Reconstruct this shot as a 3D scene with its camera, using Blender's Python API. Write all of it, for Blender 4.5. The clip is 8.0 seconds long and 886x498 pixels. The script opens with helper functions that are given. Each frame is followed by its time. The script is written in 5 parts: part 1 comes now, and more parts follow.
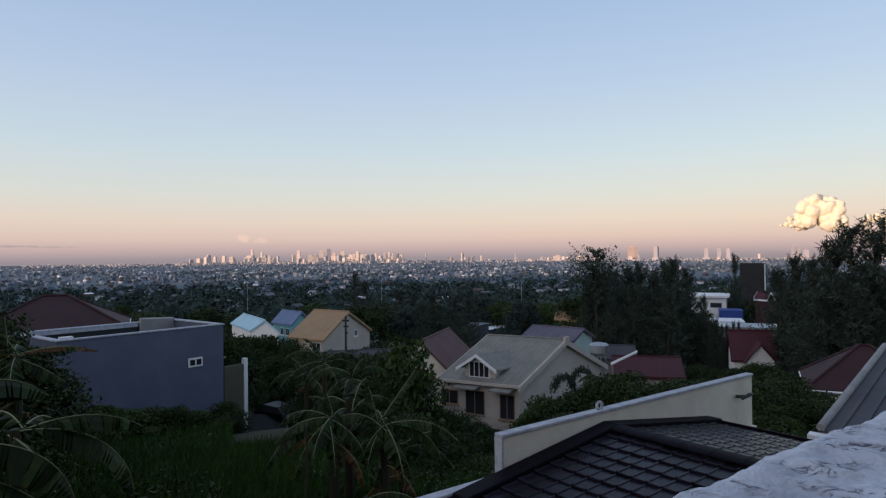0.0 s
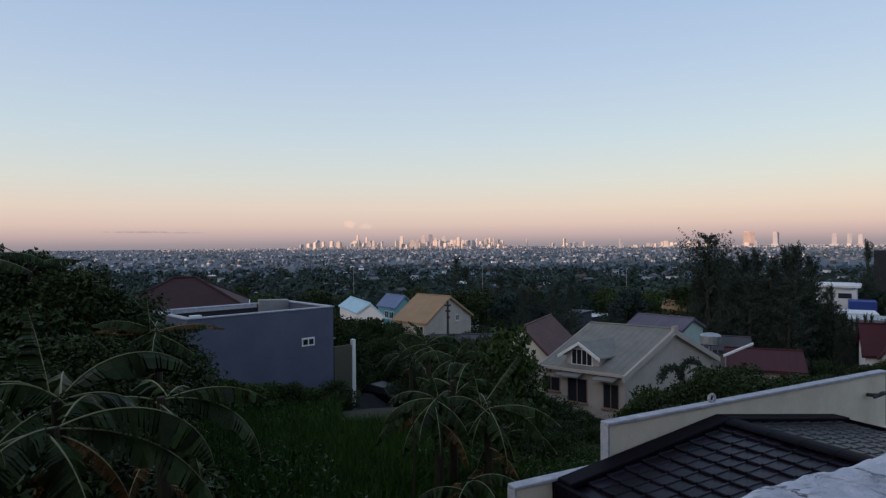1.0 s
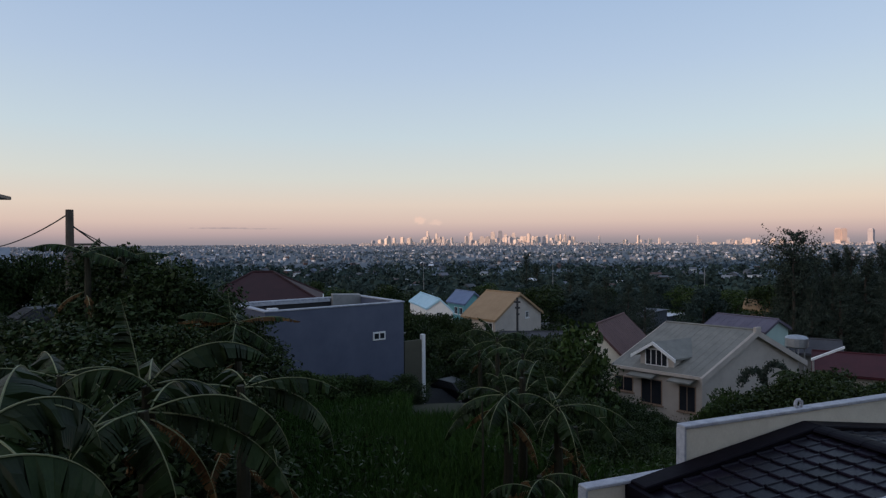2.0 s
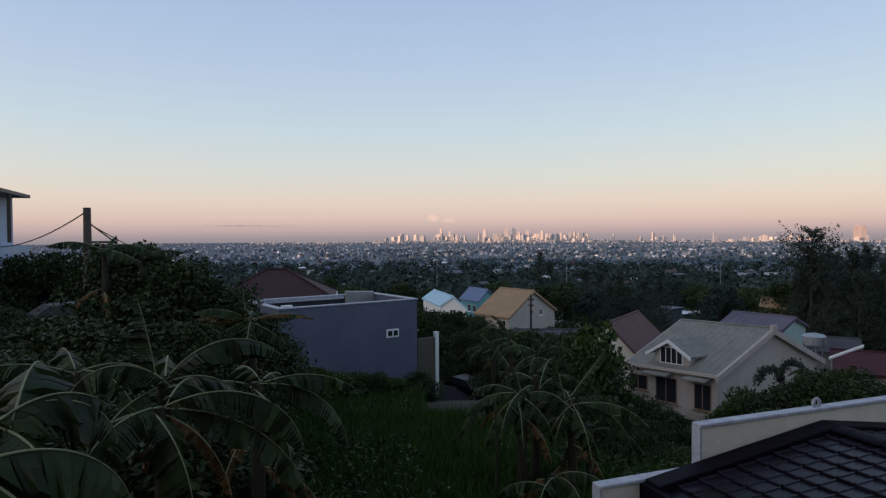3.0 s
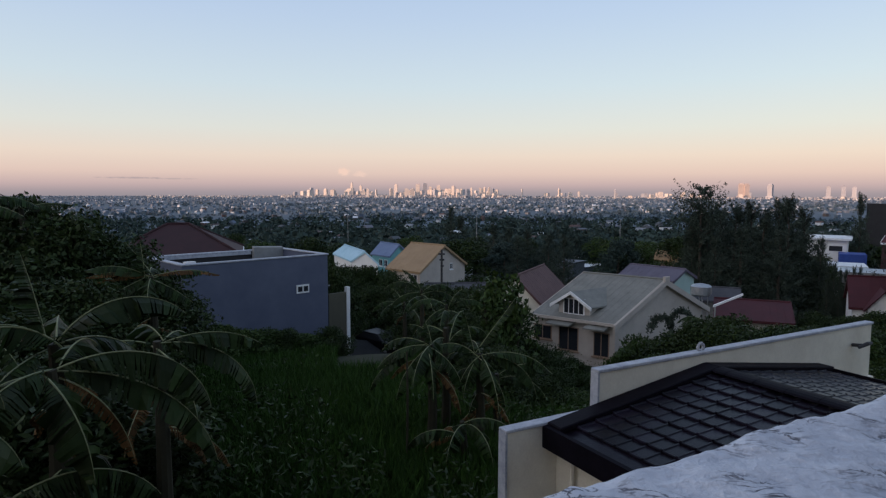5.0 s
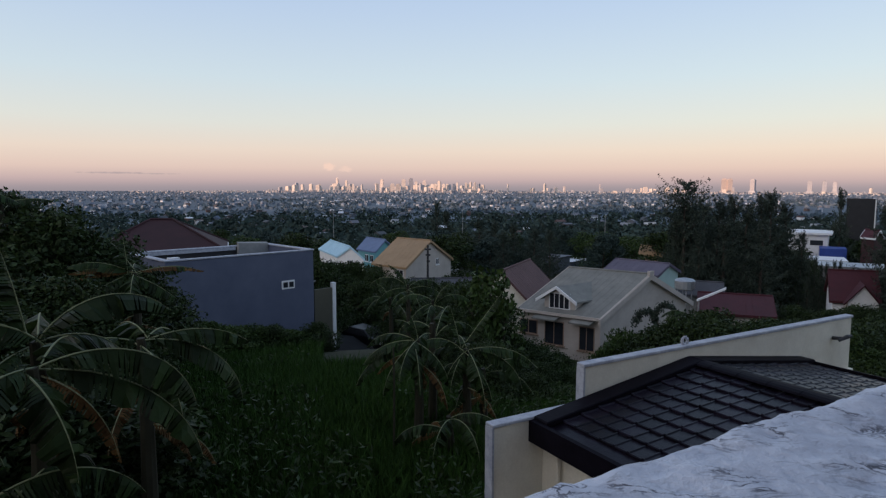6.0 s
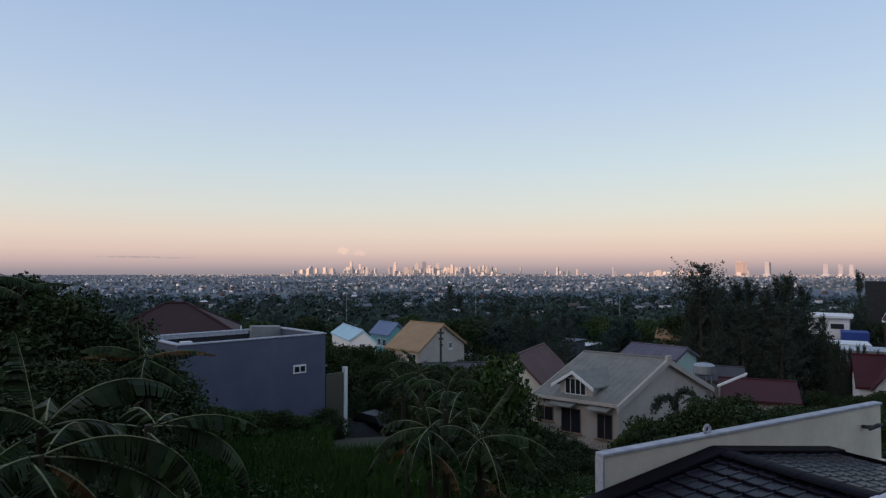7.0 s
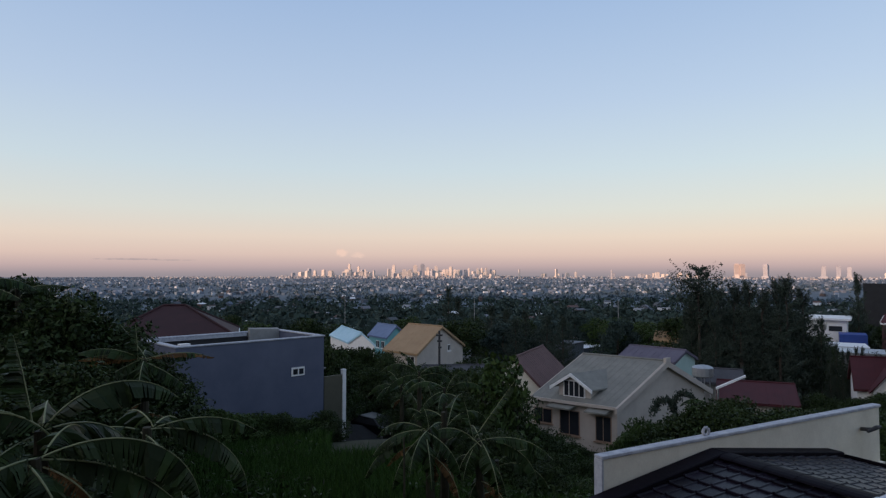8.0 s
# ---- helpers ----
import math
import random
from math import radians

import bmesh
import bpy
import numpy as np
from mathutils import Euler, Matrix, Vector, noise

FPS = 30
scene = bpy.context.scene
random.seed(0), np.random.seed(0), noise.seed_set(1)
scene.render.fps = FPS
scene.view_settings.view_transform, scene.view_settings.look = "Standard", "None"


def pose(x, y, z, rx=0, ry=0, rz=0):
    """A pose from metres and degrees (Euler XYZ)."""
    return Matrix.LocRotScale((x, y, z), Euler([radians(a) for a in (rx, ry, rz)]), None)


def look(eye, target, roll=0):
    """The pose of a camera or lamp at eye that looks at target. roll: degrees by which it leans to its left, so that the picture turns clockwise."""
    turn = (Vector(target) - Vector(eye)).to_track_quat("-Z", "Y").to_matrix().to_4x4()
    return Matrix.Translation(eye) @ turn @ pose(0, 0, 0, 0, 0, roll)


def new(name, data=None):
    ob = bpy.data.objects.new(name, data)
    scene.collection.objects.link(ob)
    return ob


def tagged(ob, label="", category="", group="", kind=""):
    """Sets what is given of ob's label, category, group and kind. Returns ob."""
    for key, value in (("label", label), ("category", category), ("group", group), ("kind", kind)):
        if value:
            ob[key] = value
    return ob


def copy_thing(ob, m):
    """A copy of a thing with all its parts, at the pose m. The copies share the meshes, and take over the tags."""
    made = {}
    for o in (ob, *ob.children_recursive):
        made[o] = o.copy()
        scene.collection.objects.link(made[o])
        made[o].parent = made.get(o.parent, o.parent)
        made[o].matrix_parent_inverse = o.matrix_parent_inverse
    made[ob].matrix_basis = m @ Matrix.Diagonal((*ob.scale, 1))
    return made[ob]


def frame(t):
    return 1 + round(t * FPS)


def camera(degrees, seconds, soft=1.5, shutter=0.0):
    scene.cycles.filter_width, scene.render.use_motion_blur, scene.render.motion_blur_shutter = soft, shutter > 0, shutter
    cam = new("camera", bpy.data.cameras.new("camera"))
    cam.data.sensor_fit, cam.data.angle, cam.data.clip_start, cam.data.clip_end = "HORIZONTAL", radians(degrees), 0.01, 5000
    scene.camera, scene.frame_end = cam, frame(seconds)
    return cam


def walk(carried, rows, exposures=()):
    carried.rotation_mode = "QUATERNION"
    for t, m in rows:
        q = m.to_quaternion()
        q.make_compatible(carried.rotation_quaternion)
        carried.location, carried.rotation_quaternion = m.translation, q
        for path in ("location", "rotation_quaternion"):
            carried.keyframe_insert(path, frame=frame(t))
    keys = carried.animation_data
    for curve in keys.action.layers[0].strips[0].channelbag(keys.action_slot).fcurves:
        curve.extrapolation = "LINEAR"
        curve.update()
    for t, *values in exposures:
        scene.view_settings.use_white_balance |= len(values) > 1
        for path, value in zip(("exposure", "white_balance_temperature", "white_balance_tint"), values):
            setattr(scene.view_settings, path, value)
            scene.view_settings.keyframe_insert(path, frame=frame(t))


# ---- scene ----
cam = camera(70.65, 8.0, soft=1.3)
PATH = [
    (0, pose(0.053, 0.149, -0.021, 90.648, 0.573, 1.933)),
    (0.5, pose(0.016, 0.072, -0.011, 89.744, 0.553, 6.434)),
    (1, pose(0.003, 0.015, -0.002, 89.405, 0.451, 11.139)),
    (1.5, pose(-0.002, 0.020, -0.006, 89.317, 0.316, 15.146)),
    (3, pose(-0.007, 0.040, -0.012, 88.878, 0.338, 18.731)),
    (3.5, pose(0.003, 0.036, -0.007, 89.123, 0.214, 16.803)),
    (4, pose(0.002, 0.033, -0.011, 89.028, -0.027, 13.829)),
    (4.5, pose(-0.003, 0.034, -0.013, 85.793, -0.042, 11.984)),
    (6, pose(-0.011, 0.034, -0.009, 84.289, -0.134, 9.360)),
    (6.5, pose(-0.014, 0.030, -0.003, 89.506, -0.121, 10.250)),
    (7, pose(-0.010, 0.026, -0.001, 91.906, -0.031, 10.546)),
    (7.5, pose(-0.014, 0.030, -0.004, 92.012, -0.042, 10.270)),
    (8, pose(-0.012, 0.028, -0.003, 92.115, -0.035, 10.416)),
]
walk(cam, PATH, [(0.0, 0.0), (0.9, -0.02), (1.5, -0.08), (2.9, -0.03), (4.0, 0.0), (4.6, 0.06), (6.0, 0.08), (6.7, 0.0), (8.0, 0.0)])

# ---- sky, sun ----
SUN_AZ, SUN_EL = 128.0, 2.6          # degrees to the left of the view, and above the horizon


def lin(r, g, b, k=1.0):
    return tuple(k * ((c / 255 + 0.055) / 1.055) ** 2.4 if c > 10 else k * c / 255 / 12.92 for c in (r, g, b)) + (1.0,)


world = bpy.data.worlds.new("evening_sky")
scene.world = world
world.use_nodes = True
wn, wl = world.node_tree.nodes, world.node_tree.links
wn.clear()
w_out, w_bg = wn.new("ShaderNodeOutputWorld"), wn.new("ShaderNodeBackground")
w_co, w_sep, w_ramp = wn.new("ShaderNodeTexCoord"), wn.new("ShaderNodeSeparateXYZ"), wn.new("ShaderNodeValToRGB")
w_map, w_sky, w_mix = wn.new("ShaderNodeMapRange"), wn.new("ShaderNodeTexSky"), wn.new("ShaderNodeMix")
w_sky.sky_type, w_sky.sun_disc = "NISHITA", False
w_sky.sun_elevation, w_sky.sun_rotation = radians(SUN_EL), radians(-SUN_AZ)
w_map.inputs["From Min"].default_value, w_map.inputs["From Max"].default_value = -0.02, 0.98
stops = [(0.0, (128, 128, 143)), (0.017, (150, 144, 154)), (0.030, (187, 168, 173)), (0.048, (213, 191, 187)), (0.075, (221, 205, 198)),
         (0.115, (211, 213, 212)), (0.18, (196, 211, 223)), (0.28, (179, 198, 225)), (0.44, (154, 180, 218)), (1.0, (140, 156, 186))]
while len(w_ramp.color_ramp.elements) < len(stops):
    w_ramp.color_ramp.elements.new(0.5)
for e, (p, c) in zip(w_ramp.color_ramp.elements, stops):
    e.position, e.color = p, lin(*c)
w_mix.data_type = "RGBA"
w_mix.inputs[0].default_value = 0.06
wl.new(w_co.outputs["Generated"], w_sep.inputs[0])
wl.new(w_sep.outputs["Z"], w_map.inputs["Value"])
wl.new(w_map.outputs["Result"], w_ramp.inputs[0])
wl.new(w_ramp.outputs[0], w_mix.inputs[6])
wl.new(w_sky.outputs[0], w_mix.inputs[7])
# the glow round the low sun, behind the camera
w_dot, w_fall, w_glow = wn.new("ShaderNodeVectorMath"), wn.new("ShaderNodeMapRange"), wn.new("ShaderNodeMix")
w_dot.operation = "DOT_PRODUCT"
w_dot.inputs[1].default_value = (-math.sin(radians(SUN_AZ)), math.cos(radians(SUN_AZ)), 0.12)
wl.new(w_co.outputs["Generated"], w_dot.inputs[0])
w_fall.interpolation_type = "SMOOTHSTEP"
w_fall.inputs["From Min"].default_value, w_fall.inputs["From Max"].default_value = 0.25, 1.0
wl.new(w_dot.outputs["Value"], w_fall.inputs["Value"])
w_glow.data_type, w_glow.blend_type = "RGBA", "ADD"
w_glow.inputs[7].default_value = (0.52, 0.40, 0.29, 1)
wl.new(w_fall.outputs["Result"], w_glow.inputs[0])
wl.new(w_mix.outputs[2], w_glow.inputs[6])
# faint far clouds: a pink puff over the city, thin grey streaks over the plain
w_last = w_glow.outputs[2]
w_noise = wn.new("ShaderNodeTexNoise")
w_noise.inputs["Scale"].default_value, w_noise.inputs["Detail"].default_value, w_noise.inputs["Roughness"].default_value = 95.0, 5, 0.6
w_flat = wn.new("ShaderNodeMapping")
w_flat.inputs["Scale"].default_value = (1, 1, 1.6)
wl.new(w_co.outputs["Generated"], w_flat.inputs[0])
wl.new(w_flat.outputs[0], w_noise.inputs["Vector"])
for az, el, wide, high, tone, most in ((19.6, 1.72, 0.75, 0.48, (243, 208, 190), 0.75), (18.2, 1.55, 0.8, 0.32, (238, 206, 190), 0.6), (37.2, 1.05, 2.6, 0.10, (172, 156, 158), 0.8), (33.6, 1.00, 1.7, 0.08, (176, 160, 160), 0.7)):
    ra, re_ = radians(az), radians(el)
    side, rise = wn.new("ShaderNodeVectorMath"), wn.new("ShaderNodeMath")
    side.operation, rise.operation = "DOT_PRODUCT", "SUBTRACT"
    side.inputs[1].default_value = (math.cos(ra) / radians(wide), math.sin(ra) / radians(wide), 0)
    wl.new(w_co.outputs["Generated"], side.inputs[0])
    wl.new(w_sep.outputs["Z"], rise.inputs[0])
    rise.inputs[1].default_value = math.sin(re_)
    tall, far_, both = wn.new("ShaderNodeMath"), wn.new("ShaderNodeMath"), wn.new("ShaderNodeMath")
    tall.operation, far_.operation, both.operation = "DIVIDE", "POWER", "MULTIPLY_ADD"
    tall.inputs[1].default_value = radians(high)
    wl.new(rise.outputs[0], tall.inputs[0])
    far_.inputs[1].default_value = 2.0
    wl.new(side.outputs["Value"], far_.inputs[0])
    wl.new(tall.outputs[0], both.inputs[0])
    wl.new(tall.outputs[0], both.inputs[1])
    wl.new(far_.outputs[0], both.inputs[2])
    grain, soft_, ahead, amount, tint = wn.new("ShaderNodeMath"), wn.new("ShaderNodeMapRange"), wn.new("ShaderNodeMath"), wn.new("ShaderNodeMath"), wn.new("ShaderNodeMix")
    grain.operation, ahead.operation, amount.operation = "MULTIPLY_ADD", "GREATER_THAN", "MULTIPLY"
    wl.new(w_noise.outputs["Fac"], grain.inputs[0])
    grain.inputs[1].default_value = -2.4
    wl.new(both.outputs[0], grain.inputs[2])
    soft_.interpolation_type = "SMOOTHSTEP"
    soft_.inputs["From Min"].default_value, soft_.inputs["From Max"].default_value = -1.2, -0.2
    soft_.inputs["To Min"].default_value, soft_.inputs["To Max"].default_value = most, 0.0
    wl.new(grain.outputs[0], soft_.inputs["Value"])
    front = wn.new("ShaderNodeSeparateXYZ")
    wl.new(w_co.outputs["Generated"], front.inputs[0])
    wl.new(front.outputs["Y"], ahead.inputs[0])
    ahead.inputs[1].default_value = 0.0
    wl.new(soft_.outputs["Result"], amount.inputs[0])
    wl.new(ahead.outputs[0], amount.inputs[1])
    tint.data_type = "RGBA"
    wl.new(amount.outputs[0], tint.inputs[0])
    wl.new(w_last, tint.inputs[6])
    tint.inputs[7].default_value = lin(*tone)
    w_last = tint.outputs[2]
wl.new(w_last, w_bg.inputs[0])
wl.new(w_bg.outputs[0], w_out.inputs[0])
w_bg.inputs[1].default_value = 1.0
sun = new("sun", bpy.data.lights.new("sun", "SUN"))
sun.data.energy, sun.data.angle, sun.data.color = 4.2, radians(0.5), (1.0, 0.66, 0.48)
sa, se = radians(SUN_AZ), radians(SUN_EL)
sun.matrix_world = look((-math.sin(sa) * math.cos(se) * 50, math.cos(sa) * math.cos(se) * 50, math.sin(se) * 50), (0, 0, 0))


# ---- materials ----
def material(name, c1, c2, scale=3.0, rough=0.8, bump=0.2, fine=40.0, metal=0.0, vary=0.0, spec=0.4, per="object", dist=0.02):
    """Two colours mixed by coarse and fine noise, with relief; vary: how far whole pieces differ."""
    m = bpy.data.materials.new(name)
    m.use_nodes = True
    n, l = m.node_tree.nodes, m.node_tree.links
    b = n["Principled BSDF"]
    co = n.new("ShaderNodeTexCoord")
    n1, n2 = n.new("ShaderNodeTexNoise"), n.new("ShaderNodeTexNoise")
    n1.inputs["Scale"].default_value, n1.inputs["Detail"].default_value, n1.inputs["Roughness"].default_value = scale, 6, 0.65
    n2.inputs["Scale"].default_value, n2.inputs["Detail"].default_value = fine, 4
    l.new(co.outputs["Object"], n1.inputs["Vector"])
    l.new(co.outputs["Object"], n2.inputs["Vector"])
    add = n.new("ShaderNodeMath")
    add.operation = "MULTIPLY_ADD"
    l.new(n2.outputs["Fac"], add.inputs[0])
    add.inputs[1].default_value = 0.35
    l.new(n1.outputs["Fac"], add.inputs[2])
    ramp = n.new("ShaderNodeValToRGB")
    ramp.color_ramp.elements[0].position, ramp.color_ramp.elements[1].position = 0.45, 0.95
    ramp.color_ramp.elements[0].color, ramp.color_ramp.elements[1].color = (*c1, 1), (*c2, 1)
    l.new(add.outputs[0], ramp.inputs[0])
    col = ramp.outputs[0]
    if vary:
        hs = n.new("ShaderNodeHueSaturation")
        rnd = n.new("ShaderNodeObjectInfo") if per == "object" else n.new("ShaderNodeNewGeometry")
        mr = n.new("ShaderNodeMapRange")
        l.new(rnd.outputs["Random" if per == "object" else "Random Per Island"], mr.inputs["Value"])
        mr.inputs["To Min"].default_value, mr.inputs["To Max"].default_value = 1 - vary, 1 + vary
        l.new(mr.outputs["Result"], hs.inputs["Value"])
        l.new(col, hs.inputs["Color"])
        col = hs.outputs[0]
    l.new(col, b.inputs["Base Color"])
    b.inputs["Roughness"].default_value, b.inputs["Metallic"].default_value, b.inputs["Specular IOR Level"].default_value = rough, metal, spec
    if bump:
        bm_ = n.new("ShaderNodeBump")
        bm_.inputs["Strength"].default_value, bm_.inputs["Distance"].default_value = bump, dist
        l.new(add.outputs[0], bm_.inputs["Height"])
        l.new(bm_.outputs[0], b.inputs["Normal"])
    return m


def palette_material(name, colours, rough=0.8):
    """Each separate island takes one of several colours."""
    m = bpy.data.materials.new(name)
    m.use_nodes = True
    n, l = m.node_tree.nodes, m.node_tree.links
    g, r = n.new("ShaderNodeNewGeometry"), n.new("ShaderNodeValToRGB")
    r.color_ramp.interpolation = "CONSTANT"
    while len(r.color_ramp.elements) < len(colours):
        r.color_ramp.elements.new(0.5)
    for i, c in enumerate(colours):
        r.color_ramp.elements[i].position, r.color_ramp.elements[i].color = i / len(colours), (*c, 1)
    l.new(g.outputs["Random Per Island"], r.inputs[0])
    l.new(r.outputs[0], n["Principled BSDF"].inputs["Base Color"])
    n["Principled BSDF"].inputs["Roughness"].default_value = rough
    return m


def leaf_material(name, c1, c2, rough=0.55, vary=0.35):
    return material(name, c1, c2, scale=1.2, rough=rough, bump=0.0, vary=vary, per="island", spec=0.15)


M = {
    "render_cream": material("painted_render_cream", (0.6, 0.555, 0.46), (0.8, 0.755, 0.64), 1.6, 0.85, 0.12),
    "render_pink": material("painted_render_pinkish", (0.4, 0.35, 0.31), (0.52, 0.465, 0.41), 0.8, 0.85, 0.1),
    "render_grey": material("painted_render_slate_blue", (0.078, 0.092, 0.142), (0.112, 0.128, 0.185), 0.7, 0.8, 0.1),
    "render_olive": material("painted_panel_olive", (0.075, 0.07, 0.05), (0.10, 0.095, 0.07), 1.0, 0.7, 0.1),
    "white_paint": material("white_paint", (0.66, 0.67, 0.68), (0.80, 0.80, 0.80), 1.5, 0.7, 0.08),
    "cap_paint": material("weathered_cap_paint", (0.26, 0.28, 0.34), (0.52, 0.54, 0.58), 6.0, 0.8, 0.3),
    "cement": material("rough_white_cement", (0.4, 0.44, 0.53), (0.68, 0.72, 0.8), 14.0, 0.9, 1.0, 45.0, dist=0.014),
    "tile": material("dark_roof_tile", (0.005, 0.004, 0.0075), (0.013, 0.010, 0.018), 9.0, 0.30, 0.2, vary=0.45, spec=0.10),
    "flashing": material("dark_flashing_sheet", (0.004, 0.0035, 0.006), (0.009, 0.007, 0.012), 6.0, 0.6, 0.2, spec=0.05),
    "roof_grey": material("grey_green_roof_sheet", (0.145, 0.145, 0.13), (0.245, 0.24, 0.215), 0.9, 0.75, 0.2, 12.0),
    "roof_tan": material("tan_roof_sheet", (0.27, 0.175, 0.095), (0.37, 0.25, 0.14), 0.7, 0.75, 0.15, 10.0),
    "roof_brown": material("brown_roof_sheet", (0.085, 0.042, 0.042), (0.135, 0.07, 0.066), 0.9, 0.75, 0.2, 10.0),
    "roof_red": material("red_roof_sheet", (0.042, 0.006, 0.009), (0.072, 0.01, 0.015), 0.7, 0.7, 0.2, 10.0),
    "roof_maroon": material("maroon_roof_sheet", (0.024, 0.007, 0.009), (0.046, 0.013, 0.016), 0.7, 0.75, 0.2, 10.0),
    "roof_slate": material("slate_grey_roof_sheet", (0.045, 0.045, 0.052), (0.075, 0.075, 0.085), 0.9, 0.7, 0.2, 10.0),
    "roof_purple": material("grey_purple_roof_sheet", (0.085, 0.074, 0.105), (0.13, 0.115, 0.155), 0.7, 0.7, 0.2, 10.0),
    "roof_lightblue": material("pale_blue_roof_sheet", (0.30, 0.52, 0.66), (0.42, 0.64, 0.78), 0.7, 0.6, 0.15, 10.0),
    "roof_blue": material("dull_blue_roof_sheet", (0.1, 0.14, 0.24), (0.15, 0.2, 0.32), 0.7, 0.65, 0.15, 10.0),
    "wall_teal": material("teal_wall_paint", (0.13, 0.33, 0.35), (0.18, 0.42, 0.44), 0.7, 0.8, 0.1),
    "wall_mint": material("mint_wall_paint", (0.36, 0.50, 0.46), (0.46, 0.60, 0.55), 0.7, 0.8, 0.1),
    "wall_brown": material("brown_wall_paint", (0.25, 0.17, 0.12), (0.33, 0.23, 0.17), 0.7, 0.8, 0.1),
    "glass": material("dark_window_glass", (0.015, 0.017, 0.022), (0.03, 0.033, 0.04), 0.5, 0.15, 0.0, spec=0.4),
    "frame_dark": material("dark_metal_frame", (0.02, 0.02, 0.022), (0.04, 0.04, 0.045), 4.0, 0.5, 0.1),
    "concrete": material("grey_concrete", (0.20, 0.20, 0.20), (0.33, 0.33, 0.32), 1.5, 0.9, 0.35),
    "wood": material("weathered_wood_pole", (0.06, 0.05, 0.04), (0.12, 0.10, 0.08), 3.0, 0.85, 0.4),
    "bark": material("tree_bark", (0.035, 0.028, 0.022), (0.085, 0.07, 0.055), 5.0, 0.9, 0.6),
    "asphalt": material("asphalt", (0.035, 0.035, 0.037), (0.06, 0.06, 0.062), 2.0, 0.9, 0.3),
    "tarp": material("blue_tarpaulin", (0.02, 0.05, 0.24), (0.03, 0.08, 0.34), 2.0, 0.5, 0.3),
    "steel": material("galvanised_steel", (0.35, 0.36, 0.38), (0.5, 0.51, 0.53), 4.0, 0.4, 0.1, metal=0.8),
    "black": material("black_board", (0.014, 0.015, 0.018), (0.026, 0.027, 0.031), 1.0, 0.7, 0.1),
    "car_paint": material("black_car_paint", (0.006, 0.006, 0.008), (0.010, 0.010, 0.012), 2.0, 0.4, 0.0, spec=0.25),
    "rubber": material("tyre_rubber", (0.012, 0.012, 0.012), (0.02, 0.02, 0.02), 8.0, 0.9, 0.2),
    "lamp_clear": material("headlight_lens", (0.5, 0.5, 0.52), (0.65, 0.65, 0.67), 3.0, 0.15, 0.0),
    "stem": material("banana_stem", (0.014, 0.014, 0.007), (0.036, 0.032, 0.016), 3.0, 0.8, 0.3),
    # Blade colours darkened to hold the shade inside the canopy.
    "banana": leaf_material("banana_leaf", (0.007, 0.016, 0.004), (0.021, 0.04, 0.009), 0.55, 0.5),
    "midrib": material("banana_midrib", (0.13, 0.155, 0.075), (0.26, 0.28, 0.15), 4.0, 0.5, 0.1),
    "dry": leaf_material("dry_banana_leaf", (0.05, 0.028, 0.012), (0.15, 0.082, 0.03), 0.8, 0.4),
    "bush": leaf_material("bush_leaf", (0.008, 0.017, 0.005), (0.041, 0.064, 0.018)),
    "bush_light": leaf_material("light_bush_leaf", (0.012, 0.028, 0.006), (0.06, 0.094, 0.024)),
    "pine": leaf_material("casuarina_needles", (0.026, 0.038, 0.03), (0.056, 0.074, 0.054), 0.7),
    # Haze is put into the leaf colours: slight, then bluer with distance.
    "far_tree": leaf_material("distant_leaf_hazed", (0.022, 0.038, 0.034), (0.05, 0.074, 0.064), 0.8, 0.4),
    "plain_tree_hazed": leaf_material("plain_leaf_hazed", (0.05, 0.08, 0.105), (0.088, 0.124, 0.152), 0.9, 0.35),
    "remote_tree_hazed": leaf_material("remote_hazy_leaf", (0.125, 0.16, 0.21), (0.165, 0.2, 0.25), 0.9, 0.25),
    "grass": leaf_material("grass_blade", (0.018, 0.046, 0.007), (0.038, 0.08, 0.013), 0.7, 0.35),
    "soil": material("grassy_soil", (0.012, 0.018, 0.006), (0.026, 0.030, 0.012), 0.35, 0.95, 0.5, 6.0, dist=0.1),
    # Ground of the plain, made bluer and paler by painted haze.
    "plain": material("distant_plain_hazed", (0.06, 0.086, 0.112), (0.11, 0.145, 0.18), 0.012, 0.95, 0.0, 0.09),
    "town": palette_material("town_house_paint", [(0.06, 0.07, 0.085), (0.10, 0.115, 0.14), (0.05, 0.045, 0.05), (0.20, 0.22, 0.25), (0.08, 0.065, 0.065), (0.55, 0.58, 0.63), (0.09, 0.055, 0.05), (0.08, 0.11, 0.16), (0.11, 0.12, 0.14), (0.66, 0.69, 0.73), (0.06, 0.07, 0.08), (0.13, 0.14, 0.17)]),
    # Far houses share a palette tinted with blue haze.
    "town_far_hazed": palette_material("far_town_haze_paint", [(0.10, 0.14, 0.19), (0.13, 0.17, 0.22), (0.16, 0.20, 0.26), (0.11, 0.145, 0.19), (0.22, 0.26, 0.32), (0.14, 0.165, 0.21), (0.46, 0.50, 0.56), (0.12, 0.155, 0.21)]),
    # Pale pinks put the low sun's light into the block colours.
    "low_city": palette_material("low_city_sun_tint", [(0.50, 0.44, 0.42), (0.34, 0.31, 0.33), (0.62, 0.55, 0.50), (0.28, 0.27, 0.30), (0.42, 0.37, 0.36), (0.70, 0.64, 0.60)]),
    # Yellow of the low sun is mixed into the cloud colour.
    "cloud": material("cloud_sun_yellow", (0.78, 0.7, 0.52), (0.88, 0.8, 0.62), 0.01, 1.0, 0.0, 0.05, spec=0.0),
}


